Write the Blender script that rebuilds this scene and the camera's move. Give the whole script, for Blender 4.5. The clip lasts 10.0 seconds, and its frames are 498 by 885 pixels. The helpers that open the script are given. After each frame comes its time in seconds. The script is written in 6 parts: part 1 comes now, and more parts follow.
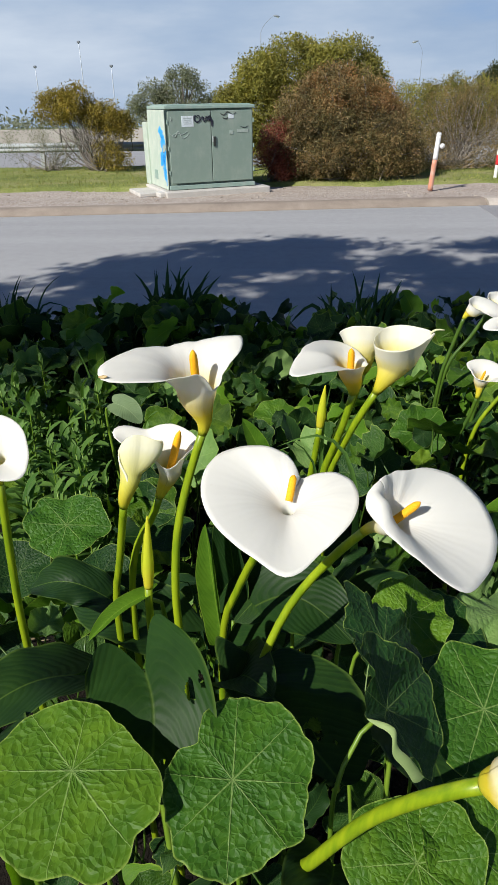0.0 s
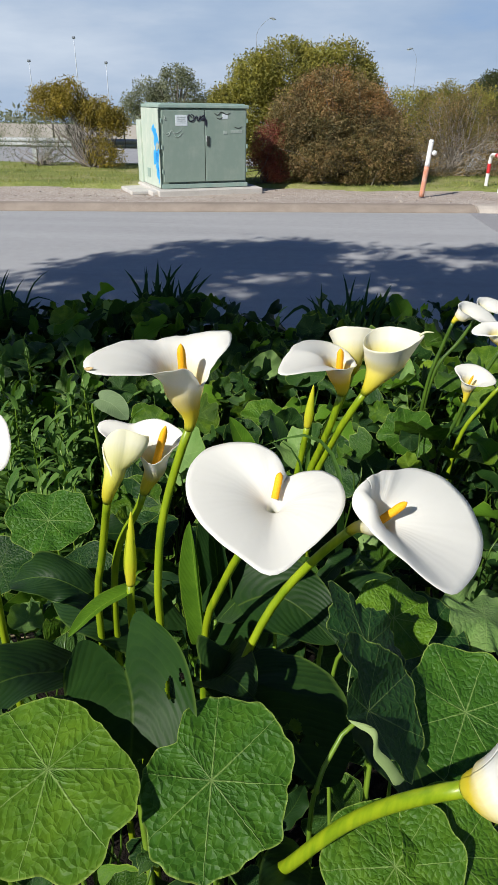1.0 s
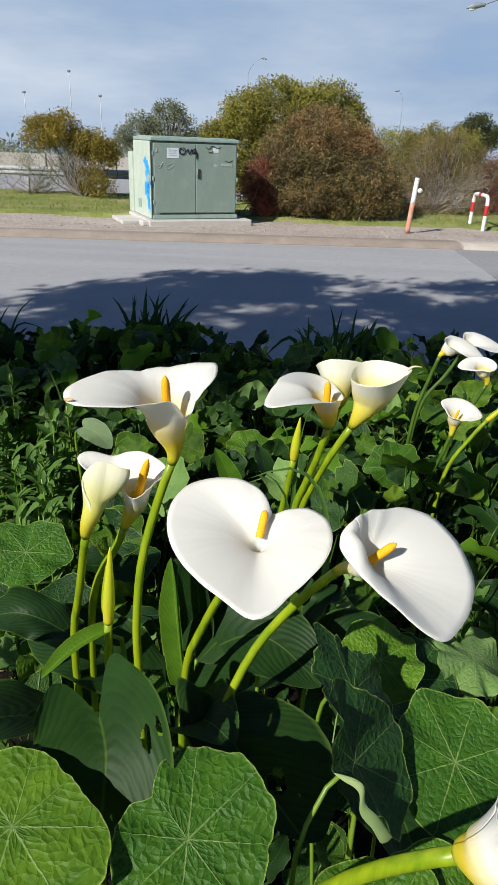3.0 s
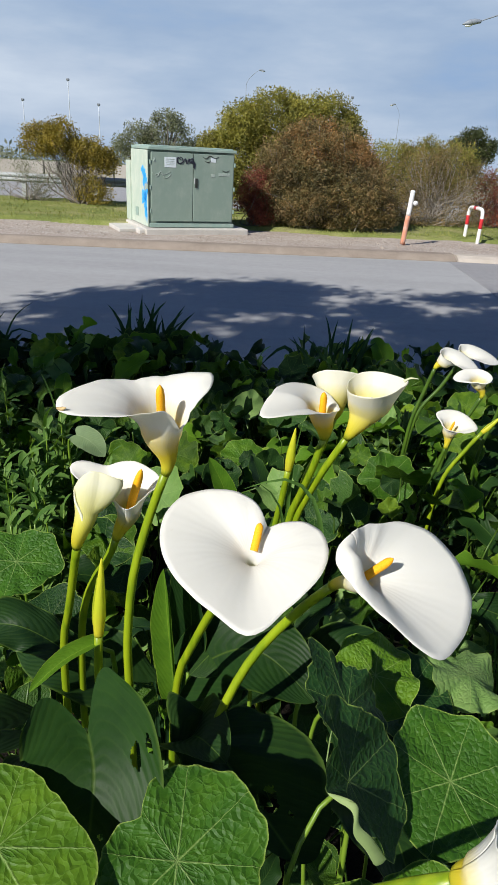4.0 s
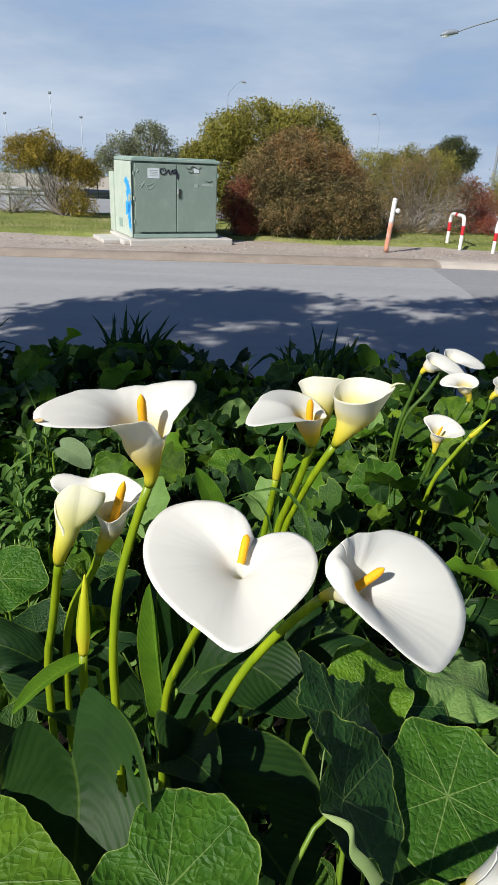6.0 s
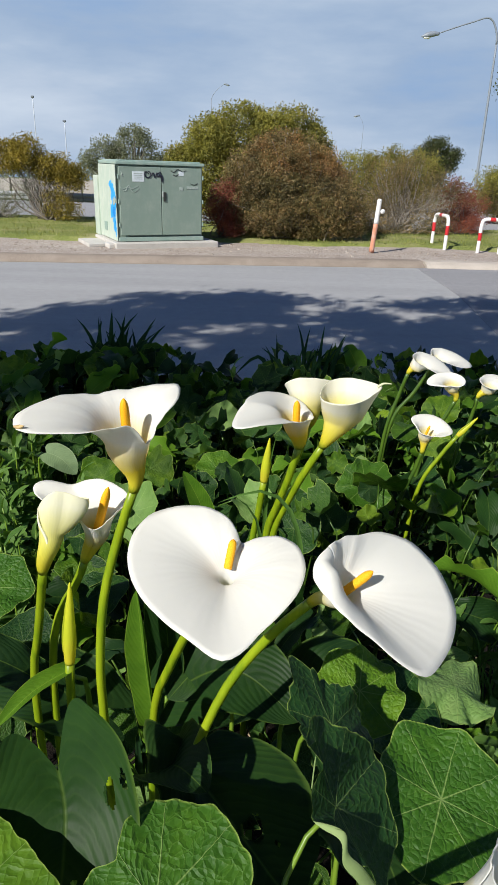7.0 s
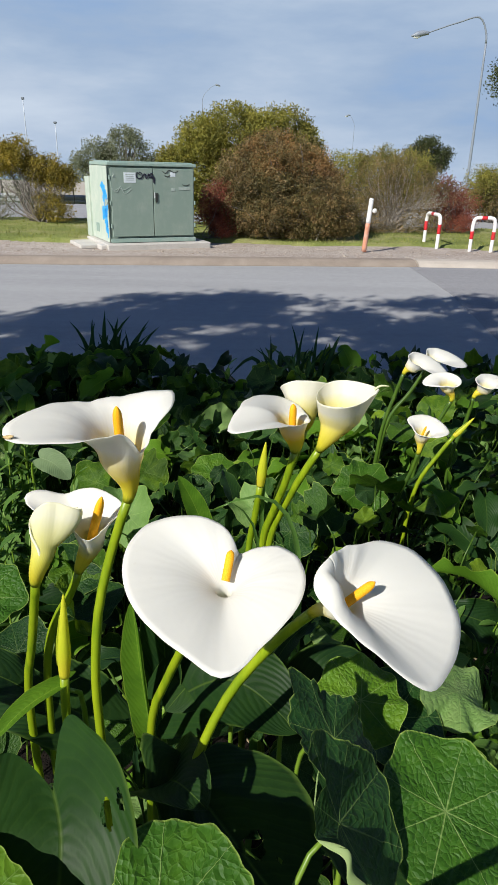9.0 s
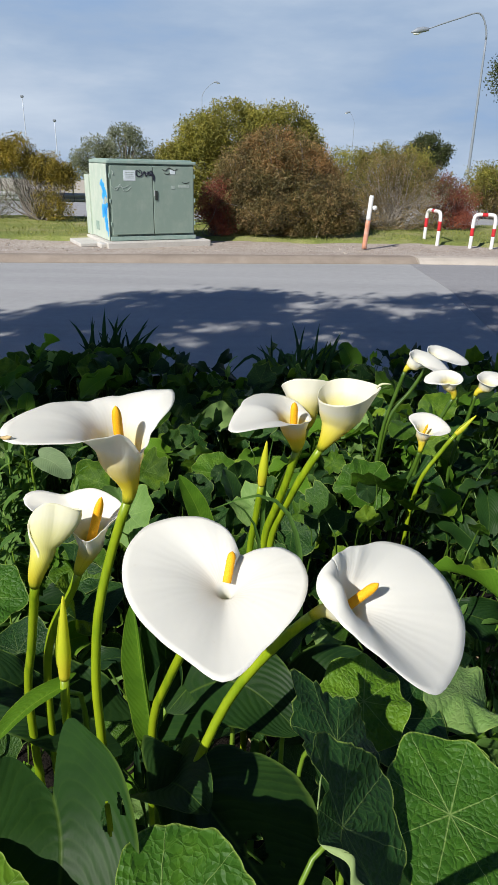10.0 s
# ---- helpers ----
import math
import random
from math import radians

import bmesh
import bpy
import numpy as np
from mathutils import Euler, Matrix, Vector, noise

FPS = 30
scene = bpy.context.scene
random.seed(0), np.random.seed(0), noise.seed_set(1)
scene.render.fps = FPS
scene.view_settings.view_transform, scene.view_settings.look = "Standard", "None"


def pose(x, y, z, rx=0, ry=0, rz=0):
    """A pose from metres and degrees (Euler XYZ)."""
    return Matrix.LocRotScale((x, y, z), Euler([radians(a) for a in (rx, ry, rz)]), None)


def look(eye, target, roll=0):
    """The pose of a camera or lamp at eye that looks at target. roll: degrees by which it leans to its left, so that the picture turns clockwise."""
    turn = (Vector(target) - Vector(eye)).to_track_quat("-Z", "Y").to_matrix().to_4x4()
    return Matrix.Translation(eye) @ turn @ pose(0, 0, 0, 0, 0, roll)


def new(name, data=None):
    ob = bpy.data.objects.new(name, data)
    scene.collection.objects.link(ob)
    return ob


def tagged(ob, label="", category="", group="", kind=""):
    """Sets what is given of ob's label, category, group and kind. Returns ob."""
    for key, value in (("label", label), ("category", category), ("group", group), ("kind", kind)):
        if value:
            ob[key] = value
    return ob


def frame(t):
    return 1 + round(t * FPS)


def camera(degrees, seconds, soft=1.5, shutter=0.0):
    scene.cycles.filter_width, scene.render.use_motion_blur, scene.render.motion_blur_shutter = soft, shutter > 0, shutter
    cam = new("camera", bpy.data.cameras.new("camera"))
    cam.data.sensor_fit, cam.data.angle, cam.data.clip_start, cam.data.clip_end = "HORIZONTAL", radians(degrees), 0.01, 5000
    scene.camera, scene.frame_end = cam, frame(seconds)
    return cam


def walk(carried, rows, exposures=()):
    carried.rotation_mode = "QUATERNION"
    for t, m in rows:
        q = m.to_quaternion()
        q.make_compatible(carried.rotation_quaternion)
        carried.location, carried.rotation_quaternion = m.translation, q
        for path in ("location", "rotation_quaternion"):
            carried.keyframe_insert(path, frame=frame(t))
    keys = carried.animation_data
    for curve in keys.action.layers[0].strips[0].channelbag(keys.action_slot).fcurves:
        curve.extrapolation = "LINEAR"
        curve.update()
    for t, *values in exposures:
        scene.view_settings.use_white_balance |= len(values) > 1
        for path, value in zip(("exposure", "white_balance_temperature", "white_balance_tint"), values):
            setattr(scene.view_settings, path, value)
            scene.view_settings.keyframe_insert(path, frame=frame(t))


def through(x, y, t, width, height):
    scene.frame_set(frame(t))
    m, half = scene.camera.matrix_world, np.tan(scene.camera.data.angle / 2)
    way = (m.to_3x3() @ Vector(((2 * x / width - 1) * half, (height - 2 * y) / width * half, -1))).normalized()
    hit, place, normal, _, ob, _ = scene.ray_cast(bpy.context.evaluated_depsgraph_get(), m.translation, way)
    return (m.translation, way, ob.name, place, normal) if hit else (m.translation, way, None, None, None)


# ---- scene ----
cam = camera(42.5, 10.0)
PATH = [
    (0, (0.086, -0.025, 1.588), (0.007, 1.737, 0.645), -1.0),
    (0.5, (0.086, -0.024, 1.585), (0.024, 1.736, 0.637), -0.3),
    (1, (0.086, -0.022, 1.583), (0.048, 1.743, 0.643), 0.9),
    (1.5, (0.086, -0.018, 1.582), (0.059, 1.748, 0.644), 1.3),
    (2, (0.086, -0.015, 1.581), (0.071, 1.755, 0.651), 1.6),
    (2.5, (0.088, -0.012, 1.581), (0.076, 1.771, 0.674), 1.2),
    (3, (0.086, -0.008, 1.581), (0.09, 1.798, 0.721), 2.4),
    (4.5, (0.085, 0.001, 1.579), (0.107, 1.82, 0.748), 3.3),
    (5, (0.085, 0.004, 1.578), (0.115, 1.826, 0.755), 3.0),
    (5.5, (0.086, 0.006, 1.577), (0.126, 1.832, 0.762), 2.8),
    (7, (0.09, 0.014, 1.574), (0.18, 1.844, 0.773), 2.1),
    (7.5, (0.091, 0.017, 1.574), (0.186, 1.847, 0.774), 1.9),
    (8, (0.09, 0.02, 1.574), (0.194, 1.852, 0.778), 2.1),
    (8.5, (0.089, 0.023, 1.574), (0.196, 1.854, 0.777), 2.2),
    (9, (0.089, 0.025, 1.574), (0.196, 1.855, 0.774), 1.7),
    (9.5, (0.089, 0.028, 1.574), (0.194, 1.856, 0.769), 1.4),
    (10, (0.089, 0.03, 1.573), (0.194, 1.857, 0.767), 1.5),
]
walk(cam, [(t, look(eye, target, roll)) for t, eye, target, roll in PATH], [(0, 0.14), (10, 0.14)])

# ---- world, sun ----
SUN_AZ = (-0.66, -0.751)      # horizontal way towards the sun
SUN_EL = radians(37)
SUN_DIR = Vector((SUN_AZ[0] * math.cos(SUN_EL), SUN_AZ[1] * math.cos(SUN_EL), math.sin(SUN_EL))).normalized()
sun = new("sun", bpy.data.lights.new("sun", "SUN"))
sun.data.energy, sun.data.angle, sun.data.color = 5.3, radians(0.55), (1.0, 0.965, 0.91)
sun.matrix_world = look(SUN_DIR * 60, (0, 0, 0))

world = bpy.data.worlds.new("sky")
scene.world = world
world.use_nodes = True
wt = world.node_tree
wt.nodes.clear()


def wn(kind, **kw):
    n = wt.nodes.new(kind)
    for k, v in kw.items():
        n.inputs[k].default_value = v
    return n


sky = wn("ShaderNodeTexSky")
sky.sky_type, sky.sun_disc = "NISHITA", False
sky.ozone_density, sky.dust_density, sky.air_density = 8.0, 0.3, 0.9
sky.sun_elevation, sky.sun_rotation = SUN_EL, math.atan2(SUN_AZ[0], SUN_AZ[1])
tc = wn("ShaderNodeTexCoord")
mp = wn("ShaderNodeMapping")
mp.inputs["Scale"].default_value = (1.3, 1.3, 5.0)
mp.inputs["Location"].default_value = (0.35, 0.1, 0.2)
cn = wn("ShaderNodeTexNoise", Scale=1.7, Detail=5.0, Roughness=0.5, Distortion=0.25)
cr = wn("ShaderNodeValToRGB")
cr.color_ramp.elements[0].position, cr.color_ramp.elements[1].position = 0.0, 0.02
mp2 = wn("ShaderNodeMapping")
mp2.inputs["Scale"].default_value = (1.0, 1.0, 4.0)
mp2.inputs["Location"].default_value = (2.2, 0.7, 0.4)
cn2 = wn("ShaderNodeTexNoise", Scale=2.3, Detail=6.0, Roughness=0.55)
cc = wn("ShaderNodeValToRGB")
cc.color_ramp.elements[0].position, cc.color_ramp.elements[1].position = 0.24, 0.72
cc.color_ramp.elements[0].color, cc.color_ramp.elements[1].color = (3.7, 6.1, 10.2, 1), (9.2, 10.6, 12.5, 1)
for at, col in ((0.42, (5.3, 7.1, 9.9, 1)), (0.52, (6.4, 8.1, 10.6, 1)), (0.60, (7.6, 9.1, 11.3, 1))):
    cc.color_ramp.elements.new(at).color = col
mix = wt.nodes.new("ShaderNodeMix")
mix.data_type = "RGBA"
deep = wt.nodes.new("ShaderNodeMix")          # rain-washed, deeper blue overhead
deep.data_type, deep.blend_type = "RGBA", "MULTIPLY"
deep.inputs["Factor"].default_value, deep.inputs["B"].default_value = 1.0, (0.76, 0.98, 1.22, 1)
bg = wn("ShaderNodeBackground", Strength=0.0595)
wo = wn("ShaderNodeOutputWorld")
wl = wt.links.new
wl(tc.outputs["Generated"], mp.inputs["Vector"]), wl(mp.outputs[0], cn.inputs["Vector"]), wl(cn.outputs["Fac"], cr.inputs["Fac"])
wl(tc.outputs["Generated"], mp2.inputs["Vector"]), wl(mp2.outputs[0], cn2.inputs["Vector"]), wl(cn2.outputs["Fac"], cc.inputs["Fac"])
sepd = wn("ShaderNodeSeparateXYZ")
fade = wn("ShaderNodeMapRange")
fade.inputs["From Min"].default_value, fade.inputs["From Max"].default_value = 0.24, 0.46
fade.inputs["To Min"].default_value, fade.inputs["To Max"].default_value = 1.0, 0.0
cover = wt.nodes.new("ShaderNodeMath")
cover.operation = "MULTIPLY"
wt.links.new(tc.outputs["Generated"], sepd.inputs[0]), wt.links.new(sepd.outputs["Z"], fade.inputs["Value"])
wt.links.new(cr.outputs[0], cover.inputs[0]), wt.links.new(fade.outputs[0], cover.inputs[1])
wl(cover.outputs[0], mix.inputs["Factor"]), wl(sky.outputs[0], deep.inputs["A"]), wl(deep.outputs["Result"], mix.inputs["A"]), wl(cc.outputs[0], mix.inputs["B"])
wl(mix.outputs["Result"], bg.inputs["Color"]), wl(bg.outputs[0], wo.inputs["Surface"])

# ---- materials ----


class Mat:
    """A node material with short ways to add nodes."""

    def __init__(self, name, rough=0.6, spec=0.5):
        self.m = bpy.data.materials.new(name)
        self.m.use_nodes = True
        self.t = self.m.node_tree
        self.b = self.t.nodes["Principled BSDF"]
        self.out = self.t.nodes["Material Output"]
        self.b.inputs["Roughness"].default_value = rough
        self.b.inputs["Specular IOR Level"].default_value = spec

    def n(self, kind, **kw):
        n = self.t.nodes.new(kind)
        for k, v in kw.items():
            n.inputs[k].default_value = v
        return n

    def l(self, a, b):
        self.t.links.new(a, b)

    def coord(self, out="Object", scale=(1, 1, 1)):
        m = self.n("ShaderNodeMapping")
        m.inputs["Scale"].default_value = scale
        self.l(self.n("ShaderNodeTexCoord").outputs[out], m.inputs["Vector"])
        return m.outputs[0]

    def noise(self, vec, scale, detail=4.0, rough=0.55, dist=0.0):
        n = self.n("ShaderNodeTexNoise", Scale=scale, Detail=detail, Roughness=rough, Distortion=dist)
        self.l(vec, n.inputs["Vector"])
        return n.outputs["Fac"]

    def ramp(self, fac, stops):
        r = self.n("ShaderNodeValToRGB")
        e = r.color_ramp.elements
        while len(e) < len(stops):
            e.new(0.5)
        for k, (p, c) in zip(e, stops):
            k.position, k.color = p, (*c, 1) if len(c) == 3 else c
        self.l(fac, r.inputs["Fac"])
        return r.outputs[0]

    def math(self, op, a, b=None, clamp=False):
        n = self.t.nodes.new("ShaderNodeMath")
        n.operation, n.use_clamp = op, clamp
        for k, v in enumerate((a, b)):
            if v is None:
                continue
            if isinstance(v, (int, float)):
                n.inputs[k].default_value = v
            else:
                self.l(v, n.inputs[k])
        return n.outputs[0]

    def mix(self, fac, a, b, mode="MIX"):
        n = self.t.nodes.new("ShaderNodeMix")
        n.data_type, n.blend_type = "RGBA", mode
        for key, v in (("Factor", fac), ("A", a), ("B", b)):
            if isinstance(v, (int, float)):
                n.inputs[key].default_value = v
            elif isinstance(v, tuple):
                n.inputs[key].default_value = (*v, 1)
            else:
                self.l(v, n.inputs[key])
        return n.outputs["Result"]

    def color(self, c):
        if isinstance(c, tuple):
            self.b.inputs["Base Color"].default_value = (*c, 1)
        else:
            self.l(c, self.b.inputs["Base Color"])
        self.c = c
        return self

    def bump(self, fac, strength=0.3, dist=0.01, under=None):
        n = self.n("ShaderNodeBump", Strength=strength, Distance=dist)
        self.l(fac, n.inputs["Height"])
        if under is not None:
            self.l(under, n.inputs["Normal"])
        self.l(n.outputs[0], self.b.inputs["Normal"])
        return n.outputs[0]

    def translucent(self, amount, tint):
        """Mixes in light that shines through, as in a leaf or petal."""
        tr = self.n("ShaderNodeBsdfTranslucent")
        c = self.mix(1.0, self.c, tint, "MULTIPLY") if not isinstance(self.c, tuple) else None
        if c is not None:
            self.l(c, tr.inputs["Color"])
        else:
            tr.inputs["Color"].default_value = tuple(a * b for a, b in zip(self.c, tint)) + (1,)
        mx = self.n("ShaderNodeMixShader", Fac=amount)
        self.l(self.b.outputs[0], mx.inputs[1]), self.l(tr.outputs[0], mx.inputs[2])
        self.l(mx.outputs[0], self.out.inputs["Surface"])
        return self


def island(M):
    return M.n("ShaderNodeNewGeometry").outputs["Random Per Island"]


def obrand(M):
    return M.n("ShaderNodeObjectInfo").outputs["Random"]


def mat_asphalt(name, lo, hi):
    M = Mat(name, 0.9, 0.3)
    v = M.coord()
    big = M.noise(v, 0.35, 5, 0.6)
    fine = M.noise(v, 90, 3, 0.7)
    streak = M.noise(M.coord(scale=(0.06, 1.3, 1)), 1.4, 4)
    mid_ = M.noise(v, 9, 5, 0.7)
    c = M.ramp(big, [(0.3, lo), (0.7, hi)])
    c = M.mix(0.5, c, M.ramp(streak, [(0.35, tuple(x * 0.86 for x in lo)), (0.65, tuple(x * 1.08 for x in hi))]))
    c = M.mix(0.35, c, M.ramp(mid_, [(0.3, tuple(x * 0.75 for x in lo)), (0.7, tuple(x * 1.15 for x in hi))]))
    c = M.mix(0.35, c, M.ramp(fine, [(0.3, tuple(x * 0.45 for x in lo)), (0.7, tuple(min(1, x * 1.45) for x in hi))]))
    M.color(c)
    M.bump(fine, 0.5, 0.006)
    return M.m


def mat_gravel():
    M = Mat("sandy_gravel", 0.95, 0.2)
    v = M.coord()
    big = M.noise(v, 0.9, 5, 0.65)
    vo = M.n("ShaderNodeTexVoronoi", Scale=38.0)
    M.l(v, vo.inputs["Vector"])
    c = M.ramp(big, [(0.25, (0.30, 0.235, 0.185)), (0.5, (0.43, 0.36, 0.30)), (0.75, (0.52, 0.46, 0.40))])
    g = M.n("ShaderNodeSeparateColor")
    M.l(vo.outputs["Color"], g.inputs[0])
    c = M.mix(0.4, c, M.ramp(g.outputs[0], [(0.0, (0.20, 0.16, 0.13)), (0.6, (0.42, 0.36, 0.31)), (1.0, (0.66, 0.62, 0.57))]))
    M.color(c)
    M.bump(vo.outputs["Distance"], 0.7, 0.02)
    return M.m


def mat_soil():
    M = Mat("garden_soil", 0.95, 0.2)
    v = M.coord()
    # Near-black base: the deep shade between the leaves is put into the soil colour.
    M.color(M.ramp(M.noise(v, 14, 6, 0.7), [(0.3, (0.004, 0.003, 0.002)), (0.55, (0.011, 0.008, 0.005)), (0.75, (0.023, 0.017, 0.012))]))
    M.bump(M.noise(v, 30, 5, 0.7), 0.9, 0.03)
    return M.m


def mat_turf(name="mown_turf"):
    M = Mat(name, 0.9, 0.2)
    v = M.coord()
    c = M.ramp(M.noise(v, 0.6, 5, 0.65), [(0.3, (0.11, 0.15, 0.03)), (0.48, (0.24, 0.27, 0.06)), (0.64, (0.42, 0.37, 0.18))])
    c = M.mix(0.4, c, M.ramp(M.noise(v, 25, 3, 0.7), [(0.3, (0.06, 0.09, 0.02)), (0.7, (0.32, 0.36, 0.13))]))
    M.color(c)
    M.bump(M.noise(v, 40, 3, 0.7), 0.8, 0.03)
    return M.m


def mat_concrete(name, a, b, scale=3.0):
    M = Mat(name, 0.88, 0.3)
    v = M.coord()
    c = M.ramp(M.noise(v, scale, 6, 0.65), [(0.3, a), (0.7, b)])
    c = M.mix(0.25, c, M.ramp(M.noise(v, 120, 3), [(0.3, tuple(x * 0.6 for x in a)), (0.7, tuple(min(1, x * 1.3) for x in b))]))
    M.color(c)
    M.bump(M.noise(v, 60, 4), 0.35, 0.006)
    return M.m


def mat_paint(name, base, dirt, rough=0.5, amount=0.45, scale=4.0):
    """Weathered paint: streaks running down and blotches."""
    M = Mat(name, rough, 0.4)
    down = M.noise(M.coord(scale=(2.2, 2.2, 0.8)), scale, 5, 0.65)
    blot = M.noise(M.coord(), scale * 1.5, 6, 0.7)
    f = M.ramp(M.math("MULTIPLY", down, blot), [(0.2, (0, 0, 0)), (0.42, (1, 1, 1))])
    M.color(M.mix(M.math("MULTIPLY", f, amount), base, dirt))
    M.bump(M.noise(M.coord(), 70, 3), 0.12, 0.004)
    return M.m


def mat_foliage(name, stops, rough=0.55, through=0.25, tint=(1.2, 1.15, 0.5)):
    """Leaves of a crown: each one takes its own tone, and the whole drifts in patches."""
    M = Mat(name, rough, 0.35)
    drift = M.ramp(M.noise(M.coord(), 5.5, 3, 0.6), [(0.3, (0, 0, 0)), (0.7, (1, 1, 1))])
    c = M.ramp(M.math("ADD", M.math("MULTIPLY", island(M), 0.30), M.math("MULTIPLY", drift, 0.70)), stops)
    patch = M.ramp(M.noise(M.coord(), 1.3, 4), [(0.35, (0.62, 0.6, 0.6)), (0.65, (1.12, 1.08, 1.0))])
    M.color(M.mix(1.0, c, patch, "MULTIPLY"))
    if through:
        M.translucent(through, tint)
    return M.m


def mat_bark(name, a, b):
    M = Mat(name, 0.9, 0.2)
    v = M.coord(scale=(1, 1, 0.25))
    f = M.noise(v, 30, 5, 0.7)
    M.color(M.ramp(f, [(0.3, a), (0.7, b)]))
    M.bump(f, 0.8, 0.01)
    return M.m


def mat_nasturtium(name, lo, mid, hi, through=0.2, pucker=0.38, vein=0.5):
    """Round leaf: UV holds the angle counted in main veins and the way out from the stalk; a second map holds the flat shape."""
    M = Mat(name, 0.52, 0.20)
    uv = M.n("ShaderNodeUVMap")
    uv.uv_map = "polar"
    sp = M.n("ShaderNodeSeparateXYZ")
    M.l(uv.outputs[0], sp.inputs[0])
    fl = M.n("ShaderNodeUVMap")
    fl.uv_map = "flat"
    wob = M.math("MULTIPLY", M.math("SUBTRACT", M.noise(fl.outputs[0], 6, 2), 0.5), 0.10)
    ang = M.math("ADD", sp.outputs[0], wob)
    near = M.math("ABSOLUTE", M.math("SUBTRACT", M.math("FRACT", M.math("ADD", ang, 0.5)), 0.5))
    dist = M.math("MULTIPLY", M.math("MULTIPLY", near, sp.outputs[1]), 0.785)
    width = M.math("SUBTRACT", 0.017, M.math("MULTIPLY", sp.outputs[1], 0.0125))
    main = M.math("SUBTRACT", 1.0, M.math("DIVIDE", dist, width), True)
    hub = M.math("SUBTRACT", 1.0, M.math("DIVIDE", sp.outputs[1], 0.05), True)
    main = M.math("MAXIMUM", main, hub)
    dv = M.n("ShaderNodeVectorMath")
    dv.operation = "ADD"
    nz = M.n("ShaderNodeTexNoise", Scale=5.0, Detail=2.0)
    M.l(fl.outputs[0], nz.inputs["Vector"])
    sc = M.n("ShaderNodeVectorMath")
    sc.operation = "SCALE"
    sc.inputs[3].default_value = 0.14
    M.l(nz.outputs["Color"], sc.inputs[0])
    M.l(fl.outputs[0], dv.inputs[0]), M.l(sc.outputs[0], dv.inputs[1])
    side = M.math("SUBTRACT", M.math("MULTIPLY", sp.outputs[1], 6.0), M.math("MULTIPLY", near, 3.4))
    side = M.math("ADD", side, M.math("MULTIPLY", M.math("SUBTRACT", M.noise(fl.outputs[0], 4.5, 3), 0.5), 1.5))
    sd = M.math("ABSOLUTE", M.math("SUBTRACT", M.math("FRACT", side), 0.5))
    net = M.math("SUBTRACT", 1.0, M.math("DIVIDE", sd, 0.05), True)
    vo2 = M.n("ShaderNodeTexVoronoi", Scale=8.5)
    vo2.feature = "DISTANCE_TO_EDGE"
    M.l(dv.outputs[0], vo2.inputs["Vector"])
    net2 = M.math("SUBTRACT", 1.0, M.math("DIVIDE", vo2.outputs["Distance"], 0.045), True)
    tone = M.math("ADD", M.math("MULTIPLY", M.noise(fl.outputs[0], 2.2, 5, 0.6), 0.6), M.math("MULTIPLY", obrand(M), 0.4))
    c = M.ramp(tone, [(0.25, lo), (0.5, mid), (0.75, hi)])
    c = M.mix(M.math("MULTIPLY", net2, 0.08), c, (0.22, 0.36, 0.07))
    c = M.mix(M.math("MULTIPLY", net, 0.13), c, (0.26, 0.40, 0.09))
    c = M.mix(M.math("MULTIPLY", main, vein), c, (0.34, 0.47, 0.15))
    edge = M.ramp(sp.outputs[1], [(0.975, (0, 0, 0)), (0.995, (1, 1, 1))])
    c = M.mix(M.math("MULTIPLY", edge, 0.5), c, (0.36, 0.48, 0.10))
    spot = M.ramp(M.noise(fl.outputs[0], 30, 2), [(0.74, (0, 0, 0)), (0.78, (1, 1, 1))])
    c = M.mix(M.math("MULTIPLY", spot, 0.4), c, (0.45, 0.50, 0.22))
    M.color(c)
    puff = M.math("DIVIDE", M.math("MINIMUM", sd, 0.34), 0.34)
    puff2 = M.math("DIVIDE", M.math("MINIMUM", vo2.outputs["Distance"], 0.34), 0.34)
    hgt = M.math("SUBTRACT", M.math("ADD", M.math("MULTIPLY", M.math("POWER", puff, 0.7), 0.40), M.math("MULTIPLY", puff2, 0.85)), M.math("MULTIPLY", main, 0.5))
    M.bump(hgt, pucker, 0.0020)
    M.translucent(through, (1.3, 1.35, 0.35))
    return M.m


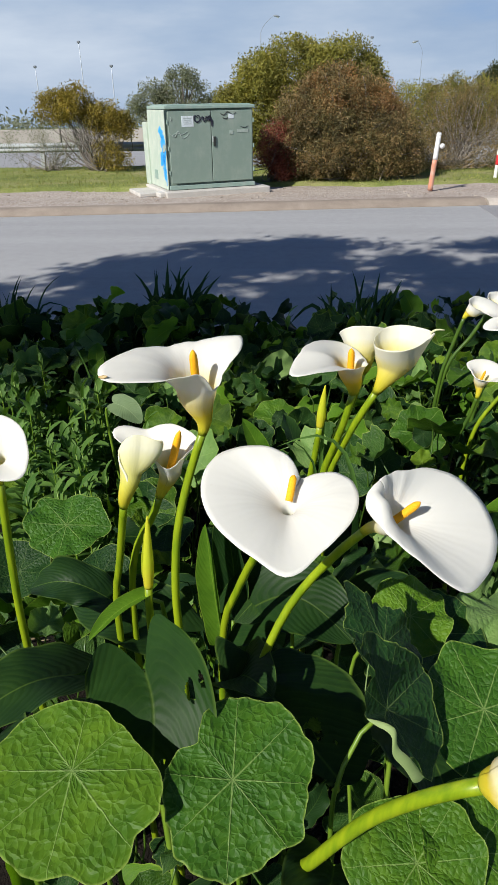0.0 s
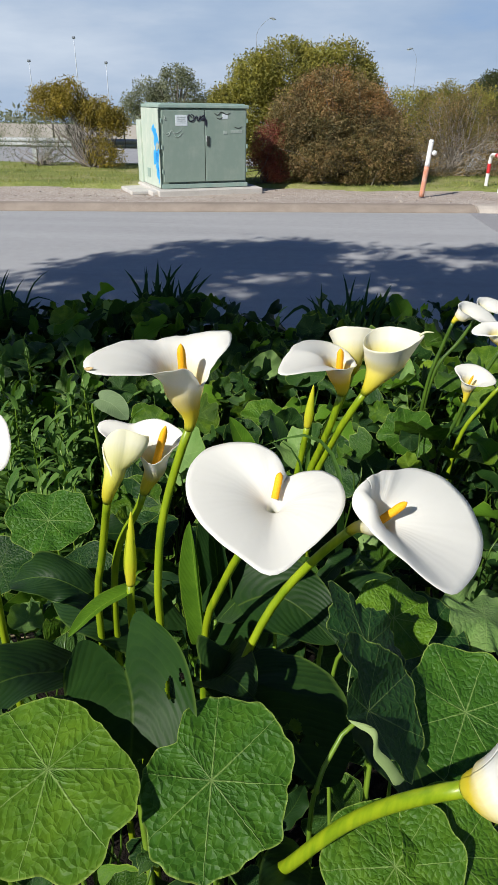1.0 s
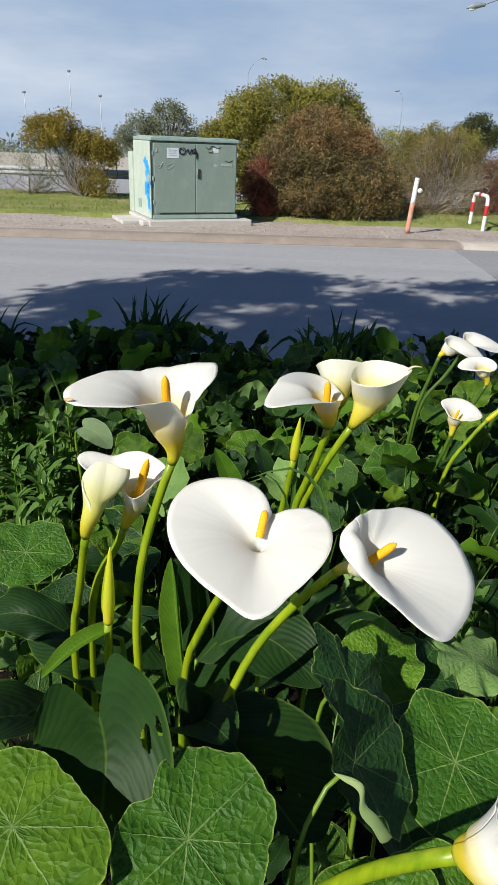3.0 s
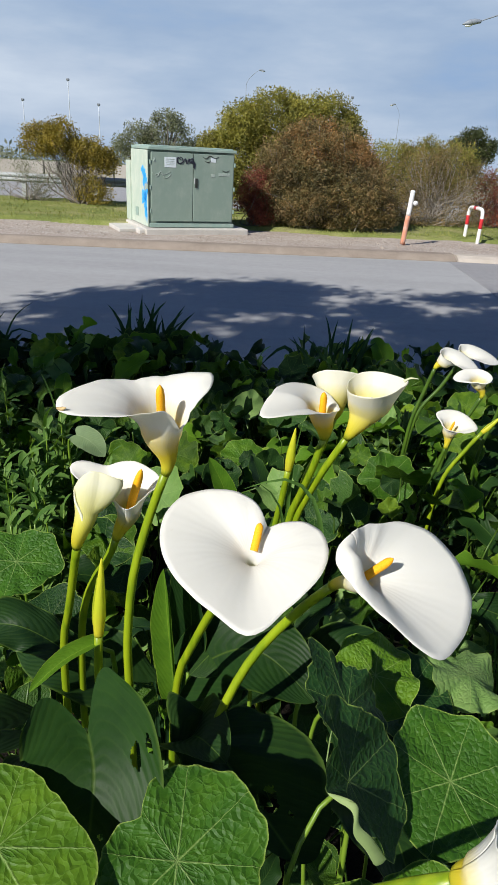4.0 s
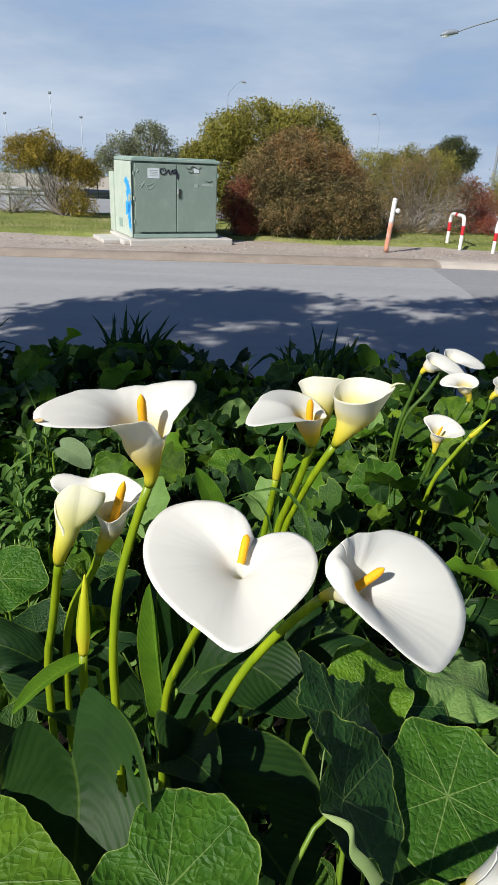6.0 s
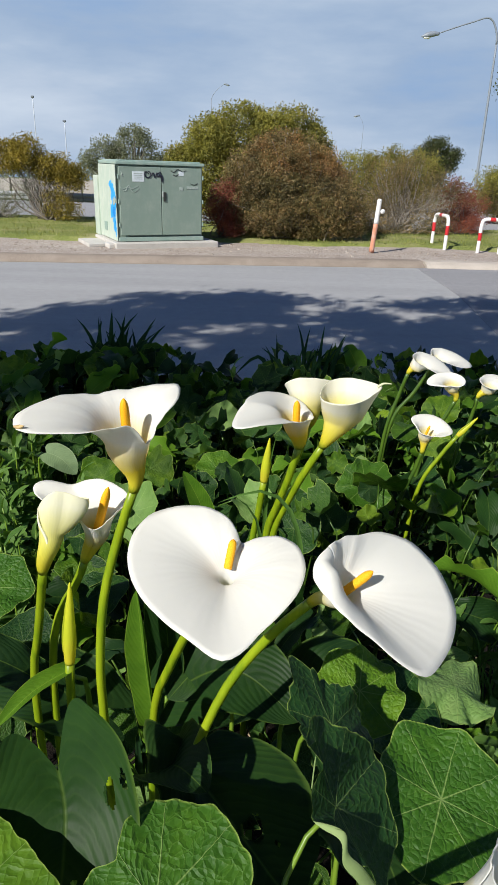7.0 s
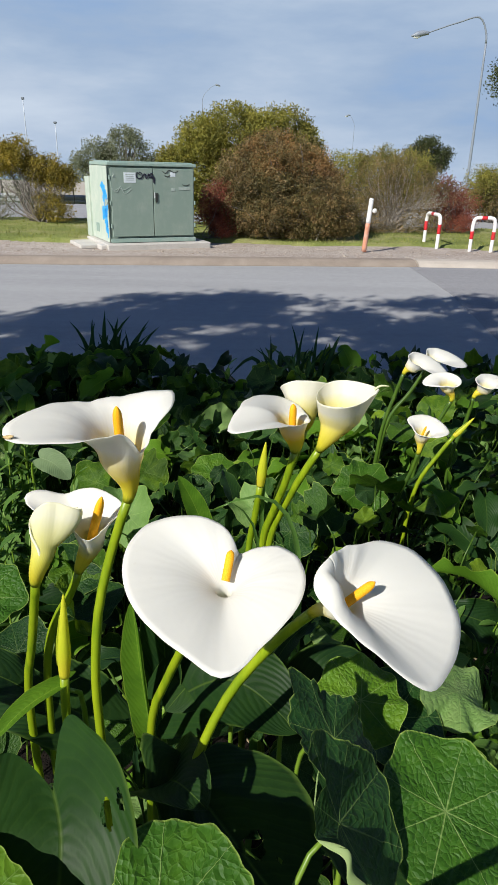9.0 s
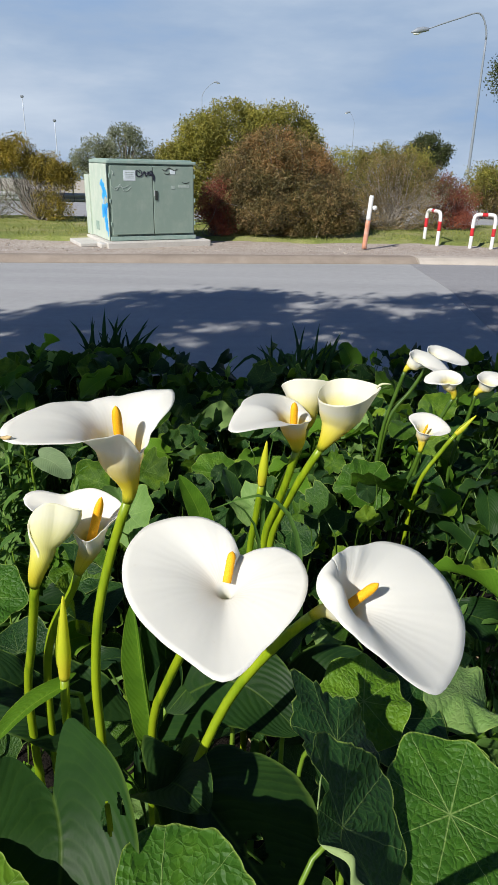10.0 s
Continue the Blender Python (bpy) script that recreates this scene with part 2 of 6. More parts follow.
def mat_blade(name, lo, hi, vein, through=0.22, ribs=17.0, rough=0.55, fan=0.22):
    """Long leaf: UV runs across from -1 to 1 (x) and along from 0 to 1 (y); side veins sweep forward from the midrib."""
    M = Mat(name, rough, 0.15)
    uv = M.n("ShaderNodeUVMap")
    uv.uv_map = "blade"
    sp = M.n("ShaderNodeSeparateXYZ")
    M.l(uv.outputs[0], sp.inputs[0])
    ax = M.math("ABSOLUTE", sp.outputs[0])
    sweep = M.math("SUBTRACT", sp.outputs[1], M.math("MULTIPLY", M.math("POWER", ax, 1.3 if fan > 0.3 else 1.6), fan))
    wob = M.math("MULTIPLY", M.noise(uv.outputs[0], 4, 3), 0.075)
    rib = M.math("SINE", M.math("MULTIPLY", M.math("ADD", sweep, wob), ribs * 6.283))
    mid = M.math("SUBTRACT", 1.0, M.math("DIVIDE", ax, 0.035), True)
    tone = M.math("ADD", M.math("MULTIPLY", M.noise(M.coord(), 35, 5, 0.65), 0.7), M.math("MULTIPLY", obrand(M), 0.3))
    c = M.ramp(tone, [(0.3, lo), (0.7, hi)])
    line = M.ramp(rib, [(0.75, (0, 0, 0)), (1.0, (1, 1, 1))])
    c = M.mix(M.math("MULTIPLY", line, 0.07), c, vein)
    c = M.mix(M.math("MULTIPLY", mid, 0.6), c, vein)
    edge = M.ramp(ax, [(0.94, (0, 0, 0)), (0.985, (1, 1, 1))])
    c = M.mix(M.math("MULTIPLY", edge, 0.6), c, vein)
    M.color(c)
    M.bump(M.math("SUBTRACT", M.math("MULTIPLY", rib, -0.3), mid), 0.20, 0.0020)
    M.translucent(through, (1.25, 1.3, 0.35))
    return M.m


def mat_spathe(name, throat=(0.86, 0.72, 0.06), white=(0.915, 0.91, 0.872), reach=0.43):
    """UV y runs from the stalk (0) to the rim (1): green, then yellow at the tube, then white."""
    M = Mat(name, 0.42, 0.3)
    uv = M.n("ShaderNodeUVMap")
    uv.uv_map = "spathe"
    sp = M.n("ShaderNodeSeparateXYZ")
    M.l(uv.outputs[0], sp.inputs[0])
    w = M.math("ADD", sp.outputs[1], M.math("MULTIPLY", M.math("SUBTRACT", M.noise(M.coord("UV", (14, 2, 1)), 3, 3), 0.5), 0.12))
    c = M.ramp(w, [(0.0, (0.42, 0.50, 0.03)), (reach * 0.14, (0.78, 0.70, 0.05)), (reach * 0.5, throat), (reach, tuple(0.5 * a + 0.5 * b for a, b in zip(throat, white))), (min(1, reach * 1.45), white)])
    wear = M.ramp(M.noise(M.coord(), 260, 3, 0.6), [(0.66, (0, 0, 0)), (0.74, (1, 1, 1))])
    c = M.mix(M.math("MULTIPLY", wear, 0.06), c, (0.55, 0.45, 0.28))
    M.color(c)
    ribs = M.math("SINE", M.math("MULTIPLY", M.math("ADD", sp.outputs[0], M.math("MULTIPLY", M.noise(uv.outputs[0], 5, 2), 0.03)), 300.0))
    pleat = M.math("MULTIPLY", ribs, M.math("MULTIPLY", M.noise(M.coord(), 40, 3), 0.22))
    M.bump(M.math("ADD", pleat, M.math("MULTIPLY", M.noise(M.coord(), 90, 3), 0.6)), 0.14, 0.0012)
    M.translucent(0.39, (1.0, 0.975, 0.86))
    return M.m


def mat_spadix():
    M = Mat("spadix_orange", 0.7, 0.3)
    vo = M.n("ShaderNodeTexVoronoi", Scale=1500.0)
    M.l(M.coord(), vo.inputs["Vector"])
    M.color(M.ramp(vo.outputs["Distance"], [(0.1, (0.95, 0.50, 0.015)), (0.8, (0.88, 0.38, 0.008))]))
    M.bump(vo.outputs["Distance"], 0.5, 0.0004)
    M.b.inputs["Subsurface Weight"].default_value = 0.0
    return M.m


def mat_stem(name, lo, hi):
    M = Mat(name, 0.38, 0.5)
    v = M.coord(scale=(1, 1, 0.06))
    c = M.ramp(M.noise(v, 160, 4), [(0.35, lo), (0.65, hi)])
    c = M.mix(0.3, c, M.ramp(M.noise(M.coord(), 25, 4), [(0.35, lo), (0.65, hi)]))
    M.color(c)
    M.bump(M.noise(v, 400, 3), 0.15, 0.001)
    M.translucent(0.1, (1.2, 1.2, 0.4))
    return M.m


def mat_plain(name, c, rough=0.5, var=0.15, scale=30):
    M = Mat(name, rough, 0.4)
    M.color(M.ramp(M.noise(M.coord(), scale, 4), [(0.3, tuple(x * (1 - var) for x in c)), (0.7, tuple(min(1, x * (1 + var)) for x in c))]))
    return M.m


ASPHALT = mat_asphalt("worn_asphalt", (0.292, 0.294, 0.294), (0.392, 0.392, 0.390))
ASPHALT_SIDE = mat_asphalt("side_asphalt", (0.235, 0.235, 0.24), (0.315, 0.31, 0.312))
ASPHALT_FAR = mat_asphalt("far_asphalt", (0.28, 0.28, 0.285), (0.36, 0.36, 0.36))
GRAVEL, SOIL, TURF = mat_gravel(), mat_soil(), mat_turf()
KERB = mat_concrete("kerb_concrete", (0.21, 0.17, 0.135), (0.34, 0.285, 0.23))
KERB_PALE = mat_concrete("pale_kerb_concrete", (0.40, 0.35, 0.29), (0.54, 0.48, 0.41))
SLAB = mat_concrete("plinth_concrete", (0.42, 0.40, 0.36), (0.58, 0.55, 0.50))
BARRIER = mat_concrete("barrier_concrete", (0.33, 0.30, 0.255), (0.44, 0.41, 0.36), 0.8)
CAB = mat_paint("cabinet_green", (0.215, 0.285, 0.235), (0.31, 0.36, 0.305), 0.5, 0.7, 2.2)
CAB_SIDE = mat_paint("cabinet_side_green", (0.44, 0.52, 0.43), (0.62, 0.63, 0.54), 0.5, 0.7)
CAB_ROOF = mat_paint("cabinet_roof_green", (0.25, 0.35, 0.30), (0.42, 0.46, 0.40), 0.5, 0.5)
BLUE = mat_paint("blue_spray", (0.02, 0.33, 0.80), (0.10, 0.50, 0.88), 0.4, 0.5, 9)
BLACK = mat_plain("black_marker", (0.015, 0.017, 0.03), 0.5)
PAPER = mat_plain("faded_label", (0.62, 0.68, 0.70), 0.6, 0.08)
CHALK = mat_plain("scraped_paint", (0.33, 0.39, 0.345), 0.7, 0.2)
WHITE = mat_paint("white_enamel", (0.82, 0.81, 0.79), (0.55, 0.48, 0.40), 0.4, 0.35, 8)
RED = mat_paint("red_band", (0.55, 0.025, 0.03), (0.36, 0.05, 0.05), 0.4, 0.4, 8)
ORANGE = mat_paint("faded_orange", (0.60, 0.25, 0.15), (0.60, 0.48, 0.40), 0.6, 0.8, 9)
STEEL = mat_plain("galvanised_steel", (0.42, 0.44, 0.44), 0.55)
LAMP_GREY = mat_plain("lamp_grey", (0.22, 0.25, 0.29), 0.5)
DARK = mat_plain("dark_fitting", (0.03, 0.035, 0.03), 0.5)
LENS = mat_plain("lamp_lens", (0.75, 0.76, 0.74), 0.2)
BARK = mat_bark("grey_bark", (0.10, 0.085, 0.07), (0.26, 0.23, 0.20))
BARK_PALE = mat_bark("pale_twigs", (0.22, 0.19, 0.16), (0.40, 0.36, 0.32))
F_OLIVE = mat_foliage("olive_leaves", [(0.0, (0.10, 0.115, 0.02)), (0.5, (0.235, 0.235, 0.045)), (0.85, (0.38, 0.345, 0.07)), (1.0, (0.48, 0.42, 0.13))])
F_RUSSET = mat_foliage("russet_leaves", [(0.0, (0.045, 0.045, 0.02)), (0.4, (0.17, 0.145, 0.06)), (0.75, (0.35, 0.245, 0.11)), (1.0, (0.50, 0.34, 0.19))])
F_RED = mat_foliage("red_leaves", [(0.0, (0.10, 0.03, 0.022)), (0.6, (0.30, 0.085, 0.055)), (1.0, (0.38, 0.18, 0.09))])
F_GOLD = mat_foliage("golden_leaves", [(0.0, (0.085, 0.085, 0.016)), (0.5, (0.27, 0.22, 0.032)), (1.0, (0.46, 0.35, 0.055))])
F_GREY = mat_foliage("grey_green_leaves", [(0.0, (0.07, 0.09, 0.055)), (0.5, (0.15, 0.18, 0.10)), (1.0, (0.26, 0.27, 0.15))])
F_DARK = mat_foliage("dark_green_leaves", [(0.0, (0.03, 0.045, 0.018)), (0.6, (0.075, 0.095, 0.035)), (1.0, (0.14, 0.15, 0.05))])
# Distance haze is mixed into this leaf colour as a paler grey-green.
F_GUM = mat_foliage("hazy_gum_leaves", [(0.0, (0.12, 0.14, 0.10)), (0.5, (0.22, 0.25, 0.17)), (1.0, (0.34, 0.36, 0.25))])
F_RUST = mat_foliage("rust_orange_leaves", [(0.0, (0.15, 0.08, 0.03)), (0.5, (0.38, 0.22, 0.085)), (1.0, (0.55, 0.36, 0.17))])
F_DUSK = mat_foliage("dark_olive_leaves", [(0.0, (0.035, 0.035, 0.014)), (0.5, (0.12, 0.11, 0.04)), (1.0, (0.32, 0.25, 0.10))])
# Far woods: the haze is painted in, flattening the greens to pale grey.
F_FAR = mat_foliage("haze_pale_leaves", [(0.0, (0.17, 0.20, 0.17)), (0.6, (0.25, 0.28, 0.23)), (1.0, (0.32, 0.35, 0.28))])
NAST = mat_nasturtium("nasturtium_green", (0.020, 0.066, 0.006), (0.048, 0.126, 0.008), (0.112, 0.215, 0.012), 0.2, 0.47)
# Shaded copy of the nasturtium green: the shadow on these leaves is painted in.
NAST_IN_SHADE = mat_nasturtium("nasturtium_shade_green", (0.010, 0.038, 0.010), (0.018, 0.060, 0.012), (0.034, 0.085, 0.014), 0.10, 0.40, 0.35)
NAST_MID = mat_nasturtium("nasturtium_mid_green", (0.018, 0.062, 0.007), (0.034, 0.104, 0.009), (0.066, 0.160, 0.009), 0.15, 0.50)
NAST_SMALL = mat_nasturtium("small_nasturtium_green", (0.0176, 0.0560, 0.0048), (0.0464, 0.1080, 0.0064), (0.165, 0.262, 0.0150), 0.2, 0.4, 0.25)
# Small leaves again, darkened in colour to pass for leaves in shade.
NAST_SHADY = mat_nasturtium("small_nasturtium_shade_green", (0.0070, 0.0280, 0.0077), (0.0154, 0.0518, 0.0091), (0.0364, 0.0875, 0.0126), 0.12, 0.4, 0.2)
NAST_PALE = mat_nasturtium("nasturtium_pale_green", (0.10, 0.20, 0.05), (0.17, 0.30, 0.08), (0.26, 0.38, 0.13), 0.3)
# Lily green lowered as well, to deepen the shade among the leaves.
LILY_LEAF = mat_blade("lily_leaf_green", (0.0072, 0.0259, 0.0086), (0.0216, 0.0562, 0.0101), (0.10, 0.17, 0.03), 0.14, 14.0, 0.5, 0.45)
LILY_LIGHT = mat_blade("young_leaf_green", (0.06, 0.15, 0.012), (0.13, 0.27, 0.02), (0.28, 0.40, 0.05), 0.35)
GRASS_DARK = mat_blade("strap_leaf_green", (0.0100, 0.0350, 0.0140), (0.0280, 0.0750, 0.0240), (0.06, 0.12, 0.04), 0.15, 0.0)
GRASS_LIGHT = mat_blade("grass_green", (0.05, 0.12, 0.02), (0.12, 0.24, 0.05), (0.2, 0.3, 0.08), 0.25, 0.0)
WEED = mat_blade("weed_green", (0.050, 0.125, 0.022), (0.135, 0.245, 0.052), (0.25, 0.36, 0.10), 0.3, 0.0)
DRY = mat_blade("dry_leaf_straw", (0.16, 0.12, 0.06), (0.34, 0.27, 0.15), (0.4, 0.33, 0.2), 0.2, 0.0)
SPATHE = mat_spathe("white_spathe")
SPATHE_NEAR = mat_spathe("white_spathe_short_throat", (0.86, 0.78, 0.22), reach=0.27)
SPATHE_CREAM = mat_spathe("cream_backed_spathe", (0.87, 0.79, 0.18), (0.90, 0.89, 0.78), 0.48)
SPATHE_YOUNG = mat_spathe("yellow_bud_spathe", (0.66, 0.72, 0.04), (0.82, 0.78, 0.06), 0.7)
SPADIX = mat_spadix()
STEM = mat_stem("lily_stem_green", (0.135, 0.240, 0.006), (0.315, 0.400, 0.011))
STEM_DARK = mat_stem("leaf_stalk_green", (0.09, 0.19, 0.012), (0.20, 0.31, 0.03))
PALE_EDGE = mat_blade("pale_leaf_underside", (0.20, 0.30, 0.10), (0.32, 0.42, 0.17), (0.38, 0.46, 0.2), 0.2, 0.0, 0.6)
# Stem green darkened to carry the shade under the leaf cover.
STEM_SHADY = mat_stem("stem_shade_green", (0.03, 0.075, 0.010), (0.085, 0.16, 0.014))
WITHERED = mat_plain("withered_brown", (0.58, 0.42, 0.20), 0.8, 0.4, 400)
GREY_LEAF = mat_blade("grey_green_leaf", (0.10, 0.16, 0.075), (0.19, 0.27, 0.13), (0.30, 0.38, 0.2), 0.25)
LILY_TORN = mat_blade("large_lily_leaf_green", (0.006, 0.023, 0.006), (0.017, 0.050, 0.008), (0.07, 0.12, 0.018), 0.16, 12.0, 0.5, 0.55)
SPATHE_LEMON = mat_spathe("lemon_bud_spathe", (0.80, 0.77, 0.14), (0.88, 0.87, 0.68), 0.56)
SPATHE_PALE = mat_plain("pale_cream_margin", (0.84, 0.82, 0.58), 0.45, 0.05)
PALE_TIP = mat_plain("pale_thread_tip", (0.66, 0.68, 0.40), 0.5)
LAMP_FAR = mat_plain("far_lamp_grey", (0.52, 0.56, 0.62), 0.6)
HEAD_FAR = mat_plain("far_lamp_head_grey", (0.16, 0.18, 0.21), 0.6)

# ---- helpers for building ----
BASE = {}


def thing(name, loc, label, category, group=""):
    """An empty at the base of a thing; its parts are built in world metres."""
    ob = new(name)
    ob.empty_display_size = 0.05
    ob.location = loc
    BASE[ob.name] = Vector(loc)
    return tagged(ob, label, category, group)


def mesh(name, verts, faces, uvs=None, smooth=True):
    """uvs: {layer: array with a pair for each vertex}."""
    me = bpy.data.meshes.new(name)
    me.from_pydata([tuple(map(float, v)) for v in verts], [], [tuple(f) for f in faces])
    if uvs:
        loops = np.empty(len(me.loops), dtype=np.int32)
        me.loops.foreach_get("vertex_index", loops)
        for layer, co in uvs.items():
            me.uv_layers.new(name=layer).data.foreach_set("uv", np.asarray(co, dtype=np.float32)[loops].ravel())
    if smooth:
        me.polygons.foreach_set("use_smooth", np.ones(len(me.polygons), dtype=bool))
    me.update()
    return me


def part(name, data, mat, parent=None, label=""):
    """A mesh (built in world metres) as one object under a thing or a part."""
    if isinstance(data, bmesh.types.BMesh):
        me = bpy.data.meshes.new(name)
        data.to_mesh(me)
        data.free()
        data = me
    if mat is not None:
        data.materials.append(mat)
    ob = new(name, data)
    if parent is not None:
        ob.parent = parent
        top = parent
        while top.parent:
            top = top.parent
        data.transform(Matrix.Translation(-BASE[top.name]))
    if label:
        ob["label"] = label
    return ob


def lone(name, data, mat, label, category, group="", kind=""):
    """A thing or a piece of the setting that is one mesh."""
    ob = part(name, data, mat)
    return tagged(ob, label, category, group, kind)


def box(bm, m, sx, sy, sz, bevel=0.0, seg=2):
    """A box of that size, its middle at the pose m."""
    r = bmesh.ops.create_cube(bm, size=1.0, matrix=m @ Matrix.Diagonal((sx, sy, sz, 1)))
    if bevel:
        es = list({e for v in r["verts"] for e in v.link_edges})
        bmesh.ops.bevel(bm, geom=es, offset=bevel, segments=seg, affect="EDGES", profile=0.5)
    return bm


def boxed(m, sx, sy, sz, bevel=0.0, seg=2):
    return box(bmesh.new(), m, sx, sy, sz, bevel, seg)


def spline(pts, n):
    """n points on a smooth curve through pts."""
    p = np.asarray(pts, float)
    if len(p) == 2:
        return p[0] + (p[1] - p[0]) * np.linspace(0, 1, n)[:, None]
    d = np.linalg.norm(np.diff(p, axis=0), axis=1)
    k_ = np.concatenate([[0], np.cumsum(np.sqrt(d + 1e-9))])
    m = np.zeros_like(p)
    m[1:-1] = ((p[1:-1] - p[:-2]) / np.diff(k_)[:-1, None] * np.diff(k_)[1:, None] + (p[2:] - p[1:-1]) / np.diff(k_)[1:, None] * np.diff(k_)[:-1, None]) / (k_[2:] - k_[:-2])[:, None]
    m[0] = 1.5 * (p[1] - p[0]) / (k_[1] - k_[0]) - 0.5 * m[1]
    m[-1] = 1.5 * (p[-1] - p[-2]) / (k_[-1] - k_[-2]) - 0.5 * m[-2]
    arc = np.concatenate([[0], np.cumsum(d)])
    s = np.interp(np.linspace(0, arc[-1], n), arc, k_)
    i = np.clip(np.searchsorted(k_, s, "right") - 1, 0, len(p) - 2)
    h = (k_[i + 1] - k_[i])[:, None]
    t = (s - k_[i])[:, None] / h
    return (2 * t ** 3 - 3 * t ** 2 + 1) * p[i] + (t ** 3 - 2 * t ** 2 + t) * h * m[i] + (3 * t ** 2 - 2 * t ** 3) * p[i + 1] + (t ** 3 - t ** 2) * h * m[i + 1]


def frames(path):
    """Two cross directions along a path, carried on without twist."""
    t = np.gradient(path, axis=0)
    t /= np.linalg.norm(t, axis=1)[:, None] + 1e-12
    a = np.cross(t[0], (0.0, 0.0, 1.0))
    if np.linalg.norm(a) < 1e-3:
        a = np.array((1.0, 0.0, 0.0))
    aa, bb = [], []
    for k in t:
        a = a - k * (a @ k)
        a /= np.linalg.norm(a) + 1e-12
        aa.append(a)
        bb.append(np.cross(k, a))
    return np.array(aa), np.array(bb), t


def tube(pts, radii, n=24, sides=10, cap=True, ridges=0.0):
    """Vertices and faces of a tapered tube through pts."""
    path = spline(pts, n)
    r = np.interp(np.linspace(0, 1, n), np.linspace(0, 1, len(radii)), radii)
    a, b, _ = frames(path)
    th = np.arange(sides) * 2 * math.pi / sides
    wob = 1 + ridges * np.cos(th * 5)
    v = (path[:, None] + r[:, None, None] * wob[None, :, None] * (np.cos(th)[None, :, None] * a[:, None] + np.sin(th)[None, :, None] * b[:, None])).reshape(-1, 3)
    f = [(i * sides + j, i * sides + (j + 1) % sides, (i + 1) * sides + (j + 1) % sides, (i + 1) * sides + j) for i in range(n - 1) for j in range(sides)]
    if cap:
        f += [tuple(range(sides))[::-1], tuple((n - 1) * sides + j for j in range(sides))]
    return v, f


def joined(pieces):
    """Several (verts, faces) as one."""
    vs, fs, k = [], [], 0
    for v, f in pieces:
        vs.append(np.asarray(v))
        fs += [tuple(i + k for i in q) for q in f]
        k += len(v)
    return np.vstack(vs), fs


def tube_mesh(name, pts, radii, n=24, sides=10, ridges=0.0):
    return mesh(name, *tube(pts, radii, n, sides, ridges=ridges))


def sheet(name, x0, x1, y0, y1, nx, ny, height):
    """A ground sheet: height(x, y)."""
    xs, ys = np.linspace(x0, x1, nx), np.linspace(y0, y1, ny)
    v = [(x, y, height(x, y)) for y in ys for x in xs]
    f = [(j * nx + i, j * nx + i + 1, (j + 1) * nx + i + 1, (j + 1) * nx + i) for j in range(ny - 1) for i in range(nx - 1)]
    return mesh(name, v, f)


def rn(x, y, s=1.0, seed=0.0):
    return noise.noise(Vector((x * s, y * s, seed)))


# ---- the large structure ----
lone("ground", sheet("ground", -1200, 1200, -600, 2400, 3, 101, lambda x, y: -0.06 - 0.03 * max(0.0, y - 30)), TURF, "wide flat grassy land reaching the horizon", "ground", kind="structure")
lone("road", sheet("road", -60, 60, 2.75, 11.22, 2, 2, lambda x, y: 0.0), ASPHALT, "worn grey asphalt road with dappled tree shade", "road", kind="structure")


def slab(name, outline, z0, z1, mat, label, cat):
    n = len(outline)
    v = [(x, y, z0) for x, y in outline] + [(x, y, z1) for x, y in outline]
    f = [tuple(range(n))[::-1], tuple(range(n, 2 * n))] + [(i, (i + 1) % n, n + (i + 1) % n, n + i) for i in range(n)]
    return lone(name, mesh(name, v, f, smooth=False), mat, label, cat, kind="structure")


slab("side_road", [(3.42, 11.25), (3.32, 8.8), (2.95, 6.3), (2.6, 3.2), (40, 3.2), (40, 11.3)], -0.03, 0.004, ASPHALT_SIDE, "darker newer asphalt of a side road mouth", "road")


def kerb(name, pts, w, h, mat, label):
    """A kerb with a sloped face along a line."""
    prof = [(-0.02, -0.05), (-0.02, 0.012), (0.05, 0.055), (0.12, h - 0.012), (0.16, h), (w, h), (w, -0.05)]
    p = np.asarray(pts, float)
    t = np.gradient(p, axis=0)
    t /= np.linalg.norm(t, axis=1)[:, None]
    nrm = np.stack([-t[:, 1], t[:, 0]], 1)
    v = [(*(p[i] + nrm[i] * d), z + 0.006 * rn(i, k, 0.7)) for i in range(len(p)) for k, (d, z) in enumerate(prof)]
    m = len(prof)
    f = [(i * m + k, (i + 1) * m + k, (i + 1) * m + k + 1, i * m + k + 1) for i in range(len(p) - 1) for k in range(m - 1)]
    f += [tuple(range(m)), tuple((len(p) - 1) * m + k for k in range(m))[::-1]]
    return lone(name, mesh(name, v, f, smooth=False), mat, label, "kerb", kind="structure")


def kerb_y(x):
    """The road's far edge, which runs slightly askew."""
    return 10.93 + 0.09 * max(-7.0, min(7.0, x))


kerb("kerb", [(x, kerb_y(x) + 0.02 * rn(x, 0, 0.4)) for x in np.arange(-60, 3.45, 0.6)] + [(3.57, kerb_y(3.57))], 0.34, 0.10, KERB, "low weathered concrete kerb along the road")
kerb("kerb", [(3.60, 11.23), (4.2, 11.24), (5.2, 11.25), (6.5, 11.27), (9.0, 11.35), (14, 11.6), (30, 12.4)], 0.42, 0.09, KERB_PALE, "pale newer concrete kerb at the side road")


def verge_z(x, y):
    return 0.078 - 0.04 * min(1.0, max(0.0, (y - 11.6) / 0.8)) + 0.014 * rn(x, y, 0.6) + 0.010 * rn(x, y, 2.3)


lone("verge", sheet("verge", -40, 40, 10.5, 14.6, 260, 30, lambda x, y: verge_z(x, y) if y > kerb_y(x) + 0.25 else -0.04), GRAVEL, "sandy gravel verge behind the kerb", "verge", kind="structure")


